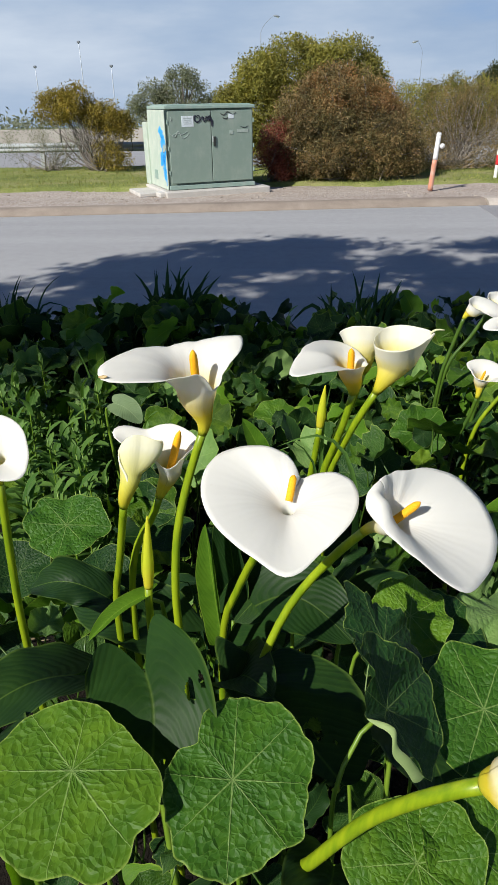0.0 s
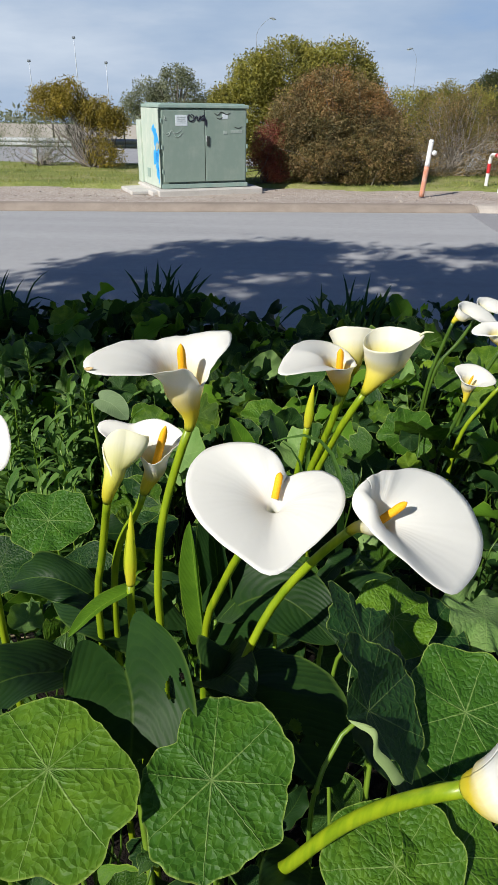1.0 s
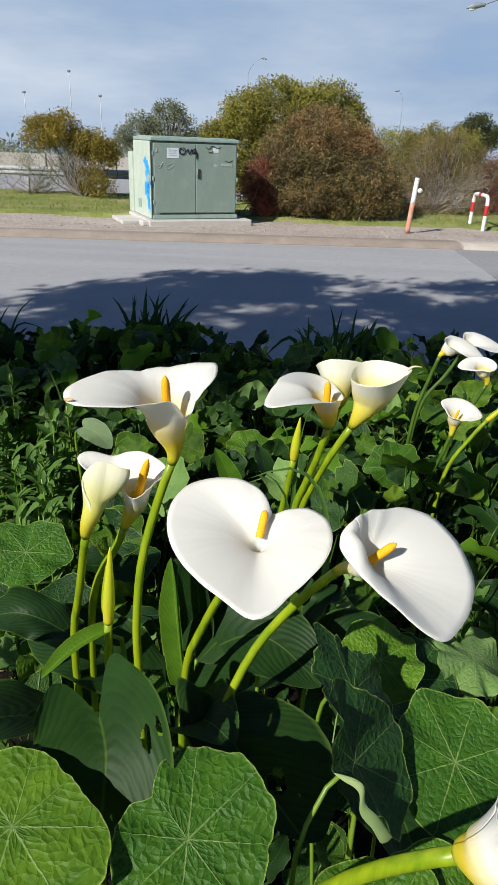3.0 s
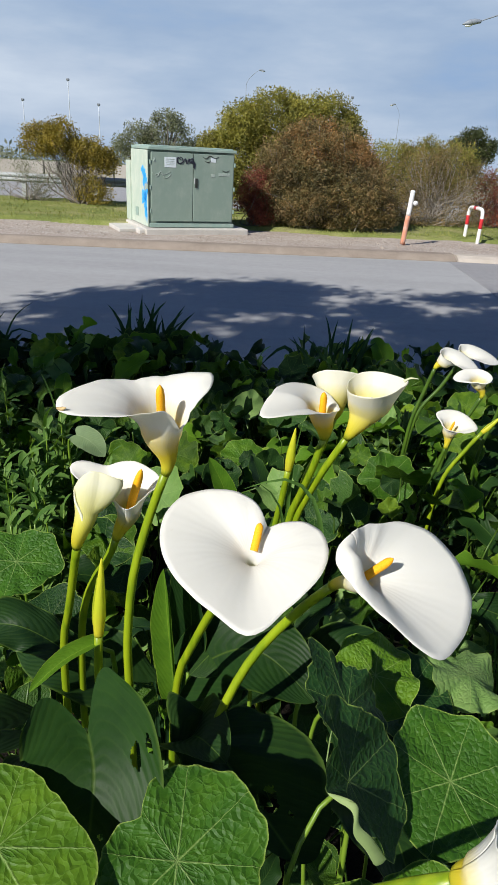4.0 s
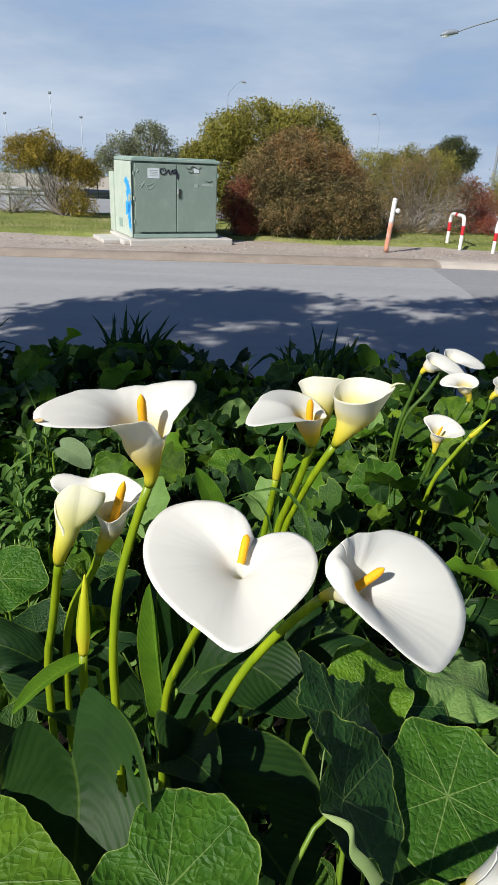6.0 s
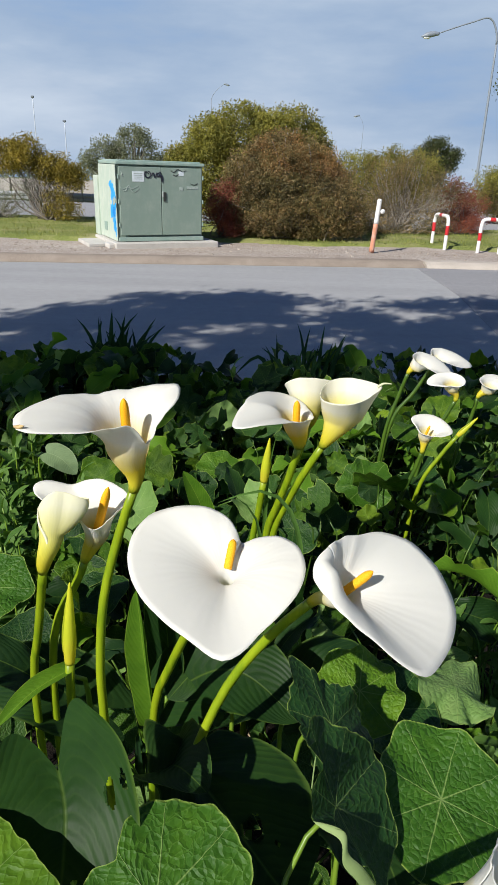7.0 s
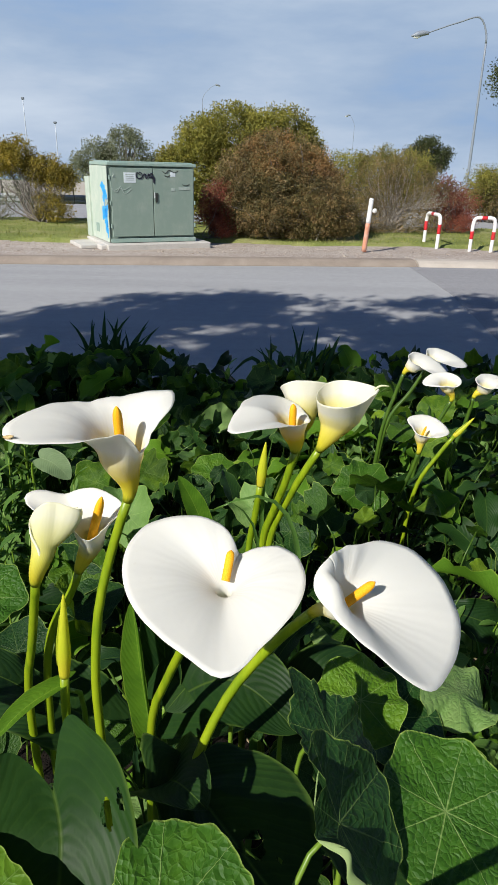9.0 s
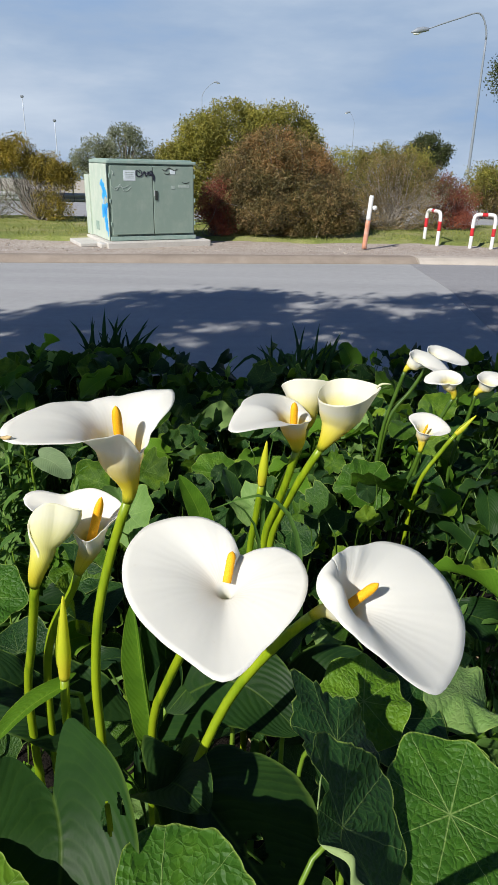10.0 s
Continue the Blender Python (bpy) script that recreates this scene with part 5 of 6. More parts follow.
FAR_LABEL = "smaller white lily among the leaves towards the road"
FAR = dict(seam=170, smooth=5, lift=0.35, r2=0.0125, depth=0.018, steep=0.2, stem_r=(0.0036, 0.0038), seg=64, wave=0.0001, stalk=STEM_SHADY)
lily((0.459, 1.15, 1.2484), (0.341, -0.341, 0.876), (0.902, -0.143, -0.406),
     [(-180, 0.017, 0.0), (-127, 0.020, 0.001), (-75, 0.036, 0.001), (-45, 0.056, 0.0), (-22, 0.070, -0.002), (-6, 0.076, -0.004), (10, 0.050, -0.002), (30, 0.028, 0.0), (70, 0.016, 0.002), (110, 0.016, 0.001), (150, 0.016, 0.0)],
     (0.4395, 1.155, 1.2209), [(0.430, 1.16, 1.178), (0.412, 1.16, 1.10)], FAR_LABEL, None, **FAR)
lily((0.5116, 1.21, 1.2426), (0.297, -0.346, 0.89), (0.917, -0.157, -0.367),
     [(-164, 0.0164, 0.0), (-102, 0.0244, 0.0), (-62, 0.042, 0.0), (-40, 0.060, 0.0), (-20, 0.086, -0.003), (-6, 0.064, -0.002), (20, 0.030, 0.0), (47, 0.021, 0.001), (121, 0.0184, 0.0)],
     (0.5015, 1.215, 1.214), [(0.478, 1.22, 1.164), (0.44, 1.22, 1.10)], FAR_LABEL, None, **FAR)
lily((0.5108, 1.11, 1.2247), (-0.05, -0.301, 0.952), (-0.981, -0.165, -0.104),
     [(-169, 0.0226, -0.001), (-108, 0.0200, -0.002), (-50, 0.018, -0.001), (-15, 0.032, -0.002), (5, 0.0510, -0.004), (20, 0.045, -0.001), (36, 0.038, 0.0), (77, 0.028, 0.0), (124, 0.0242, 0.0)],
     (0.522, 1.115, 1.1822), [(0.510, 1.12, 1.148), (0.48, 1.12, 1.08)], FAR_LABEL, None, **FAR)
lily((0.5989, 1.15, 1.2078), (0.1, -0.3, 0.949), (0.977, -0.151, -0.151),
     [(-127, 0.0228, 0.0), (-80, 0.034, 0.0), (-49, 0.043, 0.0), (-18, 0.046, -0.003), (10, 0.034, -0.002), (35, 0.020, 0.0), (120, 0.0200, 0.0), (161, 0.0210, 0.0)],
     (0.5804, 1.155, 1.1748), [(0.576, 1.16, 1.127), (0.56, 1.16, 1.06)], FAR_LABEL, None, **FAR)
lily((0.4614, 1.06, 1.148), (0.101, -0.404, 0.909), (0.978, -0.126, -0.165),
     [(-178, 0.0224, 0.0), (-148, 0.0376, 0.0), (-111, 0.038, 0.0), (-72, 0.0426, 0.0), (-38, 0.0449, 0.0), (-12, 0.0500, -0.003), (10, 0.033, -0.001), (45, 0.020, 0.0), (90, 0.016, 0.0), (130, 0.020, 0.0)],
     (0.4571, 1.065, 1.0987), [(0.451, 1.07, 1.062), (0.43, 1.07, 0.99)], FAR_LABEL, ((0.459, 1.062, 1.138), (0.463, 1.058, 1.156)), spad_r=0.0022, **FAR)
# bloom at the near edge of the bed, low stalk reaching forward
lily((0.2005, 0.162, 1.3145), (0.70, -0.10, 0.75), (0.5, -0.6, -0.5), generic_rim(0.034), (0.186, 0.170, 1.2995), [(0.168, 0.180, 1.276), (0.143, 0.20, 1.223), (0.1135, 0.22, 1.143), (0.100, 0.235, 1.09)],
     "white lily on a thick arching stalk", None, SPATHE, seam=150, smooth=8, r2=0.0135, grow=0.6, depth=0.008, stem_r=(0.0040, 0.0046))
lily((-0.116, 0.368, 1.372), (0.05, -0.45, 1), (0.7, -0.6, -0.2), generic_rim(0.030), (-0.1215, 0.38, 1.335), [(-0.1225, 0.38, 1.318), (-0.130, 0.385, 1.248), (-0.136, 0.39, 1.161)],
     "white lily on a yellow-green stalk", None, SPATHE_NEAR, seam=150, smooth=6, r2=0.008, depth=0.014, wave=0.0002)


def bud(top, foot, stem, r_, label, lean=0.0):
    """A slim unopened bud: a rolled spathe on a stalk."""
    top, foot = np.array(top), np.array(foot)
    pts = [foot] + [np.array(q) for q in stem]
    last = pts[-1]
    pts.append(np.array((last[0], last[1] + 0.01, bed_z(last[0], last[1]) - 0.01)))
    ob = thing("lily_bud", tuple(pts[-1]), label, "flower bud", "lily buds")
    d = top - foot
    n, sides = 30, 14
    path = spline([foot, foot + d * 0.5 + (lean, 0, 0), top], n)
    s = np.linspace(0, 1, n)
    rad = r_ * (0.74 + 0.32 * np.sin(np.clip(s / 0.5, 0, 1) * math.pi * 0.6)) * np.clip((1 - s) / 0.75, 0, 1) ** 0.7 + 0.0004
    v, f = tube(path, rad.tolist(), n, sides)
    uv = [(j / sides, 0.05 + 0.75 * s[i]) for i in range(n) for j in range(sides)]
    part("spathe", mesh("spathe", v, f, {"spathe": uv, "UVMap": uv}), SPATHE_YOUNG, ob, "tightly rolled yellow-green spathe")
    a, b, _ = frames(path)
    k0, k1 = 4, 24
    seam_pts = [path[i] - b[i] * rad[i] * 0.95 + a[i] * rad[i] * 0.35 for i in range(k0, k1, 3)]
    part("rolled_edge", tube_mesh("rolled_edge", seam_pts, [0.0006, 0.0012, 0.0005], 20, 6), SPATHE_YOUNG, ob)
    part("stem", tube_mesh("stem", [pts[0] + d * 0.02] + pts[1:], [r_ * 0.75, r_ * 0.85, r_], 36, 12), STEM, ob)
    return ob


bud((-0.015, 0.394, 1.297), (-0.021, 0.396, 1.222), [(-0.0225, 0.395, 1.19), (-0.023, 0.396, 1.15)], 0.0046, "slim yellow-green unopened lily bud")
bud((0.1465, 0.683, 1.287), (0.1425, 0.69, 1.228), [(0.138, 0.70, 1.179), (0.133, 0.705, 1.14)], 0.0052, "slim yellow unopened lily bud by the group of three")
bud((0.543, 1.05, 1.176), (0.512, 1.05, 1.140), [(0.49, 1.055, 1.10), (0.46, 1.06, 1.03)], 0.0048, "slim yellow unopened lily bud among leaves")

# ---- leaves ----


def nast_mesh(seed, seg=56, rings=12, cup=0.10, wave=0.07, lobes=0.05, fold=0.0, stretch=1.0):
    """A round leaf of radius 1 about its stalk, facing +z."""
    r = np.random.default_rng(seed)
    ph = r.uniform(0, 6.28, 8)
    v, pol, flat = [], [], []
    for i in range(rings + 1):
        w = i / rings
        for j in range(seg + 1):
            a = 2 * math.pi * j / seg
            out = 1 + lobes * math.sin(2 * a + ph[0]) + 0.8 * lobes * math.sin(3 * a + ph[1]) + 0.7 * lobes * math.cos(8 * a) + 0.45 * lobes * math.sin(5 * a + ph[2]) + 0.25 * lobes * math.sin(13 * a + ph[6])
            x, y = w * out * math.cos(a) * stretch, w * out * math.sin(a)
            z = cup * w * w + wave * w ** 2 * math.sin(3 * a + ph[3]) + 0.5 * wave * w ** 3 * math.sin(7 * a + ph[4]) + 0.022 * w * math.cos(8 * a) + 0.25 * wave * w ** 4 * math.sin(15 * a + ph[5])
            z += fold * max(0.0, x * math.cos(ph[7]) + y * math.sin(ph[7])) ** 1.5
            v.append((x, y, z))
            pol.append((8 * j / seg, w))
            flat.append((w * math.cos(a) + seed, w * math.sin(a)))
    m = seg + 1
    f = [(i * m + j, (i + 1) * m + j, (i + 1) * m + j + 1, i * m + j + 1) for i in range(rings) for j in range(seg)]
    return mesh("leaf", v, f, {"polar": pol, "flat": flat})


def facing(c, n, spin, size):
    """A pose that turns +z towards n."""
    q = Vector(n).to_track_quat("Z", "Y").to_matrix().to_4x4()
    return Matrix.Translation(c) @ q @ pose(0, 0, 0, 0, 0, spin) @ Matrix.Scale(size, 4)


def nasturtium(c, n, size, spin, seed, mat, label, stalk=None, via=None, **kw):
    """A large single leaf with its stalk."""
    foot = stalk if stalk else (c[0] + 0.01, c[1] + 0.02, bed_z(c[0], c[1]) - 0.01)
    ob = thing("nasturtium_leaf", foot, label, "leaf", "large round leaves")
    me = nast_mesh(seed, 72, 18, **kw)
    me.transform(facing(c, n, spin, size))
    part("blade", me, mat, ob)
    nn = np.array(n) / np.linalg.norm(n)
    c_ = np.array(c)
    part("stalk", tube_mesh("stalk", [c_ - nn * 0.0005] + (via or [c_ - nn * 0.03, (c_ - nn * 0.03) * 0.5 + np.array(foot) * 0.5]) + [foot], [0.0016, 0.0018, 0.002, 0.0022], 28, 8), STEM_DARK, ob)
    return ob


def cut_leaf(C, n, tip, rim, seed, seg=72, rings=18, fold=0.0, wave=0.0, jag=0.02, smooth=3.0, bow=1.3, holes=(), name="blade"):
    """A leaf outlined by rows of (angle from the tip, reach, height) about the stalk's end at C; n: the way it faces;
    fold: slope of its halves to the midrib; holes: eaten spots as (angle, reach, half length, half width)."""
    r = np.random.default_rng(seed)
    ph = r.uniform(0, 6.28, 6)
    C, n = np.array(C, float), unit(n)
    e2 = unit(np.array(tip) - n * (np.array(tip) @ n))
    e1 = np.cross(e2, n)
    R, H = smooth_ring(rim, smooth)
    L = R.max()
    v, pol, flat, bl = [], [], [], []
    spots = [(b * math.cos(math.radians(a)), b * math.sin(math.radians(a)), c, d) for a, b, c, d in holes]
    for i in range(rings + 1):
        w = i / rings
        for j in range(seg + 1):
            deg = 360 * j / seg - 180
            th = math.radians(deg)
            k = (deg + 180) % 360
            Rj, Hj = np.interp(k, np.arange(361), np.append(R, R[0])), np.interp(k, np.arange(361), np.append(H, H[0]))
            Rj *= 1 + jag * w ** 4 * (math.sin(19 * th + ph[0]) + 0.7 * math.sin(31 * th + ph[1]) + 0.6 * math.sin(11 * th + ph[2]))
            x, y = w * Rj * math.cos(th), w * Rj * math.sin(th)
            z = Hj * w ** bow + fold * abs(y) * (1 - w ** 3) + wave * w * w * (math.sin(5 * th + ph[3]) + 0.5 * math.sin(11 * th + ph[4]) * w)
            v.append(C + x * e2 + y * e1 + z * n)
            pol.append((8 * j / seg, w))
            flat.append((x / L + seed, y / L))
            g = min(1.0, abs(math.sin(th)) * 2.2) if math.cos(th) > 0 else 1.0
            bl.append((math.copysign(max(w * g, 0.04 * w if math.cos(th) < 0 else 0), y), 0.35 + 0.9 * x / L))
    m = seg + 1
    f = []
    for i in range(rings):
        for j in range(seg):
            p_ = v[i * m + j] - C
            x, y = p_ @ e2, p_ @ e1
            if any(((x - a) / c) ** 2 + ((y - b) / d) ** 2 < 1 + 0.35 * math.sin(3 * math.atan2(y - b, x - a) + 900 * a) for a, b, c, d in spots):
                continue
            f.append((i * m + j, (i + 1) * m + j, (i + 1) * m + j + 1, i * m + j + 1))
    return mesh(name, v, f, {"polar": pol, "flat": flat, "blade": bl})


def cut_thing(kind, C, n, tip, rim, seed, mat, label, via=None, foot=None, group="large round leaves", stalk_r=0.002, **kw):
    foot = foot or (C[0] + 0.01, C[1] + 0.03, bed_z(C[0], C[1]) - 0.01)
    ob = thing(kind, foot, label, "leaf", group)
    part("blade", cut_leaf(C, n, tip, rim, seed, **kw), mat, ob)
    c_, nn = np.array(C), unit(n)
    part("stalk", tube_mesh("stalk", [c_ - nn * 0.0005] + (via or [c_ - nn * 0.03, (c_ - nn * 0.03) * 0.5 + np.array(foot) * 0.5]) + [foot], [stalk_r * 0.8, stalk_r, stalk_r * 1.1], 28, 8), STEM_DARK, ob)
    return ob


BRIGHT, DEEP = "bright green veined round nasturtium leaf", "round nasturtium leaf coloured deep green for shade"
cut_thing("nasturtium_leaf", (-0.033, 0.214, 1.239), (-0.06, -0.15, 1), (0, -1, 0),
     [(-170, 0.0418, 0.001), (-147, 0.0361, 0.002), (-118, 0.0383, 0.0), (-100, 0.0459, -0.001), (-86, 0.0545, 0.001), (-65, 0.0618, 0.002), (-51, 0.0569, 0.0), (-39, 0.0658, -0.001), (-25, 0.0660, 0.0), (-10, 0.0551, 0.001), (5, 0.0576, -0.001), (36, 0.0528, 0.0), (67, 0.0500, 0.002), (97, 0.0545, -0.001), (126, 0.0525, 0.0), (153, 0.0476, 0.001)],
     1, NAST, BRIGHT, seg=160, rings=26, wave=0.0008, jag=0.006, smooth=2.2)
cut_thing("nasturtium_leaf", (0.062, 0.216, 1.231), (0.06, -0.32, 1), (0, -1, 0),
     [(-170, 0.0514, -0.002), (-148, 0.0545, 0.0), (-130, 0.0513, 0.003), (-107, 0.0519, 0.001), (-90, 0.0448, 0.003), (-72, 0.0453, 0.0), (-54, 0.0508, -0.002), (-39, 0.0452, 0.002), (-12, 0.0485, 0.0), (-3, 0.0520, -0.002), (27, 0.0515, 0.001), (36, 0.0508, 0.002), (48, 0.0443, 0.0), (80, 0.0415, 0.003), (112, 0.0381, 0.0), (130, 0.0293, 0.003), (146, 0.0394, 0.001), (164, 0.0490, -0.002)],
     2, NAST_MID, "green puckered round nasturtium leaf with deep veins", seg=160, rings=26, wave=0.0018, jag=0.010, smooth=2.2)
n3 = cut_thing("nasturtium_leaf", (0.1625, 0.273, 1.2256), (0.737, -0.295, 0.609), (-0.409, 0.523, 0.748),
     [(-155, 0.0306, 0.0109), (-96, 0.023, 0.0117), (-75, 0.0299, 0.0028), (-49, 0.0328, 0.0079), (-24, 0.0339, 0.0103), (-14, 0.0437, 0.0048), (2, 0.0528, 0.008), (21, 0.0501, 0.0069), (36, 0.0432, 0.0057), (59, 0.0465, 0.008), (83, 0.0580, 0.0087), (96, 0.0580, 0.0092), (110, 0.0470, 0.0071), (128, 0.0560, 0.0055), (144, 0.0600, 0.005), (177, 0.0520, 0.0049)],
     3, NAST_IN_SHADE, "nasturtium leaf coloured deep green for shade, with a folded pale edge", via=[(0.150, 0.270, 1.217), (0.143, 0.262, 1.211), (0.133, 0.252, 1.196), (0.127, 0.246, 1.17)], wave=0.0025, jag=0.015)
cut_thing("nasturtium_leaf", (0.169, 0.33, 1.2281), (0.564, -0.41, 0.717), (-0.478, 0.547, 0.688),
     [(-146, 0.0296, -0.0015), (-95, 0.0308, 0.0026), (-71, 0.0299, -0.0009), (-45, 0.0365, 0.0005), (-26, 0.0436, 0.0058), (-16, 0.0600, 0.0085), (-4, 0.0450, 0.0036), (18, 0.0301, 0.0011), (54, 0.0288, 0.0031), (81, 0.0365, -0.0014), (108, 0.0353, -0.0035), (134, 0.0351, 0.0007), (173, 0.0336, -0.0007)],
     5, NAST_IN_SHADE, "ragged nasturtium leaf coloured deep green for shade, with a torn edge", wave=0.003, jag=0.04, bow=1.6)
nasturtium((0.243, 0.308, 1.185), (0.05, -0.35, 1), 0.049, 10, 4, NAST_MID, BRIGHT, cup=0.06, wave=0.06)
nasturtium((0.175, 0.205, 1.170), (0.0, -0.25, 1), 0.042, 50, 6, NAST, BRIGHT, cup=0.05, wave=0.1)
nasturtium((0.215, 0.215, 1.165), (0.2, -0.3, 1), 0.040, 150, 7, NAST, BRIGHT, cup=0.05, wave=0.08)
# Takes the darker mid green in place of a shadow over half the leaf.
nasturtium((-0.160, 0.590, 1.147), (0.0, -0.40, 1), 0.047, 0, 8, NAST_MID, "green round nasturtium leaf with a lobed edge", cup=0.03, wave=0.09, lobes=0.07)
nasturtium((0.091, 1.150, 1.012), (0.1, -0.6, 1), 0.048, 30, 9, NAST, BRIGHT, cup=0.03, wave=0.06)
nasturtium((0.300, 0.437, 1.160), (0.35, 0.1, 1), 0.040, 60, 10, NAST_PALE, "pale grey-green upturned nasturtium leaf", cup=-0.2, wave=0.26, lobes=0.10)
nasturtium((0.205, 0.400, 1.190), (0.1, -0.3, 1), 0.036, 60, 11, NAST, BRIGHT, cup=0.08, wave=0.1)
nasturtium((0.235, 0.405, 1.165), (0.2, -0.4, 1), 0.040, 160, 12, NAST_IN_SHADE, DEEP, cup=0.08, wave=0.1)
nasturtium((0.350, 1.020, 1.055), (-0.1, -0.6, 1), 0.050, 10, 13, NAST, "lobed bright green nasturtium leaf", cup=0.1, wave=0.14, lobes=0.09)


def blade_mesh(path, width, up, fold=0.25, wave=0.03, lobes=0.0, seed=0, rows=34, cols=17, shape=0.75, belly=1.2, holes=()):
    """A long leaf on a line through path; width: half the greatest width; lobes: how far its back corners reach behind the stalk;
    holes: eaten spots as (across, along, half width, half length)."""
    r = np.random.default_rng(seed)
    ph = r.uniform(0, 6.28, 4)
    c = spline(path, rows)
    L = np.linalg.norm(np.diff(c, axis=0), axis=1).sum()
    t = np.gradient(c, axis=0)
    t /= np.linalg.norm(t, axis=1)[:, None]
    up = unit(up)
    v, uv = [], []
    peak = max((1 - s) ** shape * (0.72 + belly * s) for s in np.linspace(0, 1, 60))
    for i in range(rows):
        s = i / (rows - 1)
        side = unit(np.cross(t[i], up))
        nrm = np.cross(side, t[i])
        w = width * (1 - s) ** shape * (0.72 + belly * s) / peak
        for j in range(cols):
            q = 2 * j / (cols - 1) - 1
            back = lobes * L * math.sin(math.pi * 0.84 * abs(q) ** 0.9) * (1 - s) ** 3
            narrow = 1 - 0.25 * abs(q) * (1 - s) ** 6 * (lobes > 0)
            z = fold * w * (abs(q) ** 1.4) + wave * w * abs(q) ** 2 * math.sin(9 * s + ph[0] + (2.1 if q > 0 else 0)) + 0.5 * wave * w * abs(q) ** 3 * math.sin(23 * s + ph[1])
            v.append(c[i] + side * q * w * narrow - t[i] * back + nrm * z)
            uv.append((q, s))
    f = []
    for i in range(rows - 1):
        for j in range(cols - 1):
            q, s = 2 * (j + 0.5) / (cols - 1) - 1, (i + 0.5) / (rows - 1)
            if any(((q - a) / c) ** 2 + ((s - b) / d) ** 2 < 1 + 0.3 * math.sin(3 * math.atan2(s - b, q - a) + 40 * b) for a, b, c, d in holes):
                continue
            f.append((i * cols + j, i * cols + j + 1, (i + 1) * cols + j + 1, (i + 1) * cols + j))
    return mesh("blade", v, f, {"blade": uv})




def turned_edge(ob, first, last, hang, w0, w1, mat):
    """A turned-over strip along a round leaf's rim between two of its points, w0 wide at first and w1 at last; it hangs along hang."""
    blade = [o for o in ob.children if o.name.startswith("blade")][0]
    rim = np.array([v.co for v in blade.data.vertices])[-73:-1] + np.array(BASE[ob.name])
    mid = rim.mean(0)
    line = spline([rim[k % 72] for k in range(first, last, 5 if last > first else -5)], 30)
    v, uv = [], []
    for n_, q_ in enumerate(line):
        s = n_ / 29
        w = (w0 + (w1 - w0) * s) * min(1.0, 8 * s, 8 * (1 - s)) ** 0.6
        out = unit(q_ - mid)
        for c in range(5):
            q = c / 4
            v.append(q_ + out * w * 0.3 * math.sin(q * 2.4) + unit(hang) * w * q ** 1.5 + np.array((0, 0, 0.0004)))
            uv.append((0.3 * q, s))
    f = [(i_ * 5 + c, i_ * 5 + c + 1, (i_ + 1) * 5 + c + 1, (i_ + 1) * 5 + c) for i_ in range(29) for c in range(4)]
    return part("turned_edge", mesh("turned_edge", v, f, {"blade": uv}), mat, ob, "pale turned-over edge")


turned_edge(n3, 21, -2, (-0.55, -0.45, -0.65), 0.003, 0.0085, PALE_EDGE)
turned_edge(n3, 27, 35, (-0.2, -0.55, -0.75), 0.003, 0.004, PALE_EDGE)


def lily_leaf(path, width, up, label, mat=LILY_LEAF, stalk=None, **kw):
    p0 = np.array(path[0])
    foot = stalk if stalk else (p0[0], p0[1] + 0.03, bed_z(p0[0], p0[1]) - 0.01)
    ob = thing("lily_leaf", foot, label, "leaf", "lily leaves")
    kw.setdefault("lobes", 0.28)
    part("blade", blade_mesh(path, width, up, **kw), mat, ob)
    d = unit(np.array(path[0]) - np.array(path[1]))
    part("stalk", tube_mesh("stalk", [p0 + d * 0.003 - (0, 0, 0.004), p0 + d * 0.015 - (0, 0, 0.012), p0 * 0.5 + np.array(foot) * 0.5, foot], [0.0018, 0.0032, 0.0042, 0.005], 20, 8), STEM_DARK, ob)
    return ob


LL = "dark green arrow-shaped lily leaf with a wavy edge"
lily_leaf([(-0.0019, 0.285, 1.242), (0.0066, 0.2633, 1.2368), (0.0088, 0.2424, 1.2219), (0.0071, 0.2231, 1.1948)], 0.0445, (-0.08, -0.66, 0.75), "large green lily leaf with holes eaten in it", LILY_TORN,
          fold=0.26, wave=0.10, seed=31, lobes=0.44, rows=130, cols=101, shape=0.58, belly=0.75,
          holes=((-0.62, 0.36, 0.08, 0.045), (-0.84, 0.32, 0.05, 0.03), (-0.20, 0.70, 0.05, 0.02), (-0.55, 0.80, 0.07, 0.02), (-0.97, 0.52, 0.10, 0.03), (-0.95, 0.68, 0.12, 0.025)))
cut_thing("lily_leaf", (0.073, 0.345, 1.1688), (0.095, -0.286, 0.953), (0.598, -0.749, -0.285),
     [(-177, 0.0259, 0.0115), (-137, 0.0095, 0.0005), (-123, 0.0222, 0.0009), (-111, 0.0367, 0.0013), (-86, 0.045, 0.0049), (-66, 0.0621, 0.0090), (-48, 0.0787, 0.0207), (-30, 0.0894, 0.0290), (-19, 0.1015, 0.0250), (-4, 0.1090, 0.0170), (10, 0.0824, 0.0193), (27, 0.0500, 0.0200), (85, 0.0300, 0.0140), (136, 0.0323, 0.0134), (166, 0.0474, 0.0159)],
     12, LILY_LEAF, "ribbed dark green lily leaf with a hole", group="lily leaves", stalk_r=0.0034, seg=240, rings=70, fold=0.05, wave=0.0014, jag=0.006, bow=0.65,
     holes=((-8, 0.0585, 0.0085, 0.0075), (-12, 0.0760, 0.0022, 0.0015)))
lily_leaf([(-0.070, 0.455, 1.150), (-0.11, 0.45, 1.180), (-0.160, 0.465, 1.158)], 0.021, (0.15, -0.6, 0.9), LL, fold=0.4, wave=0.45, seed=3)
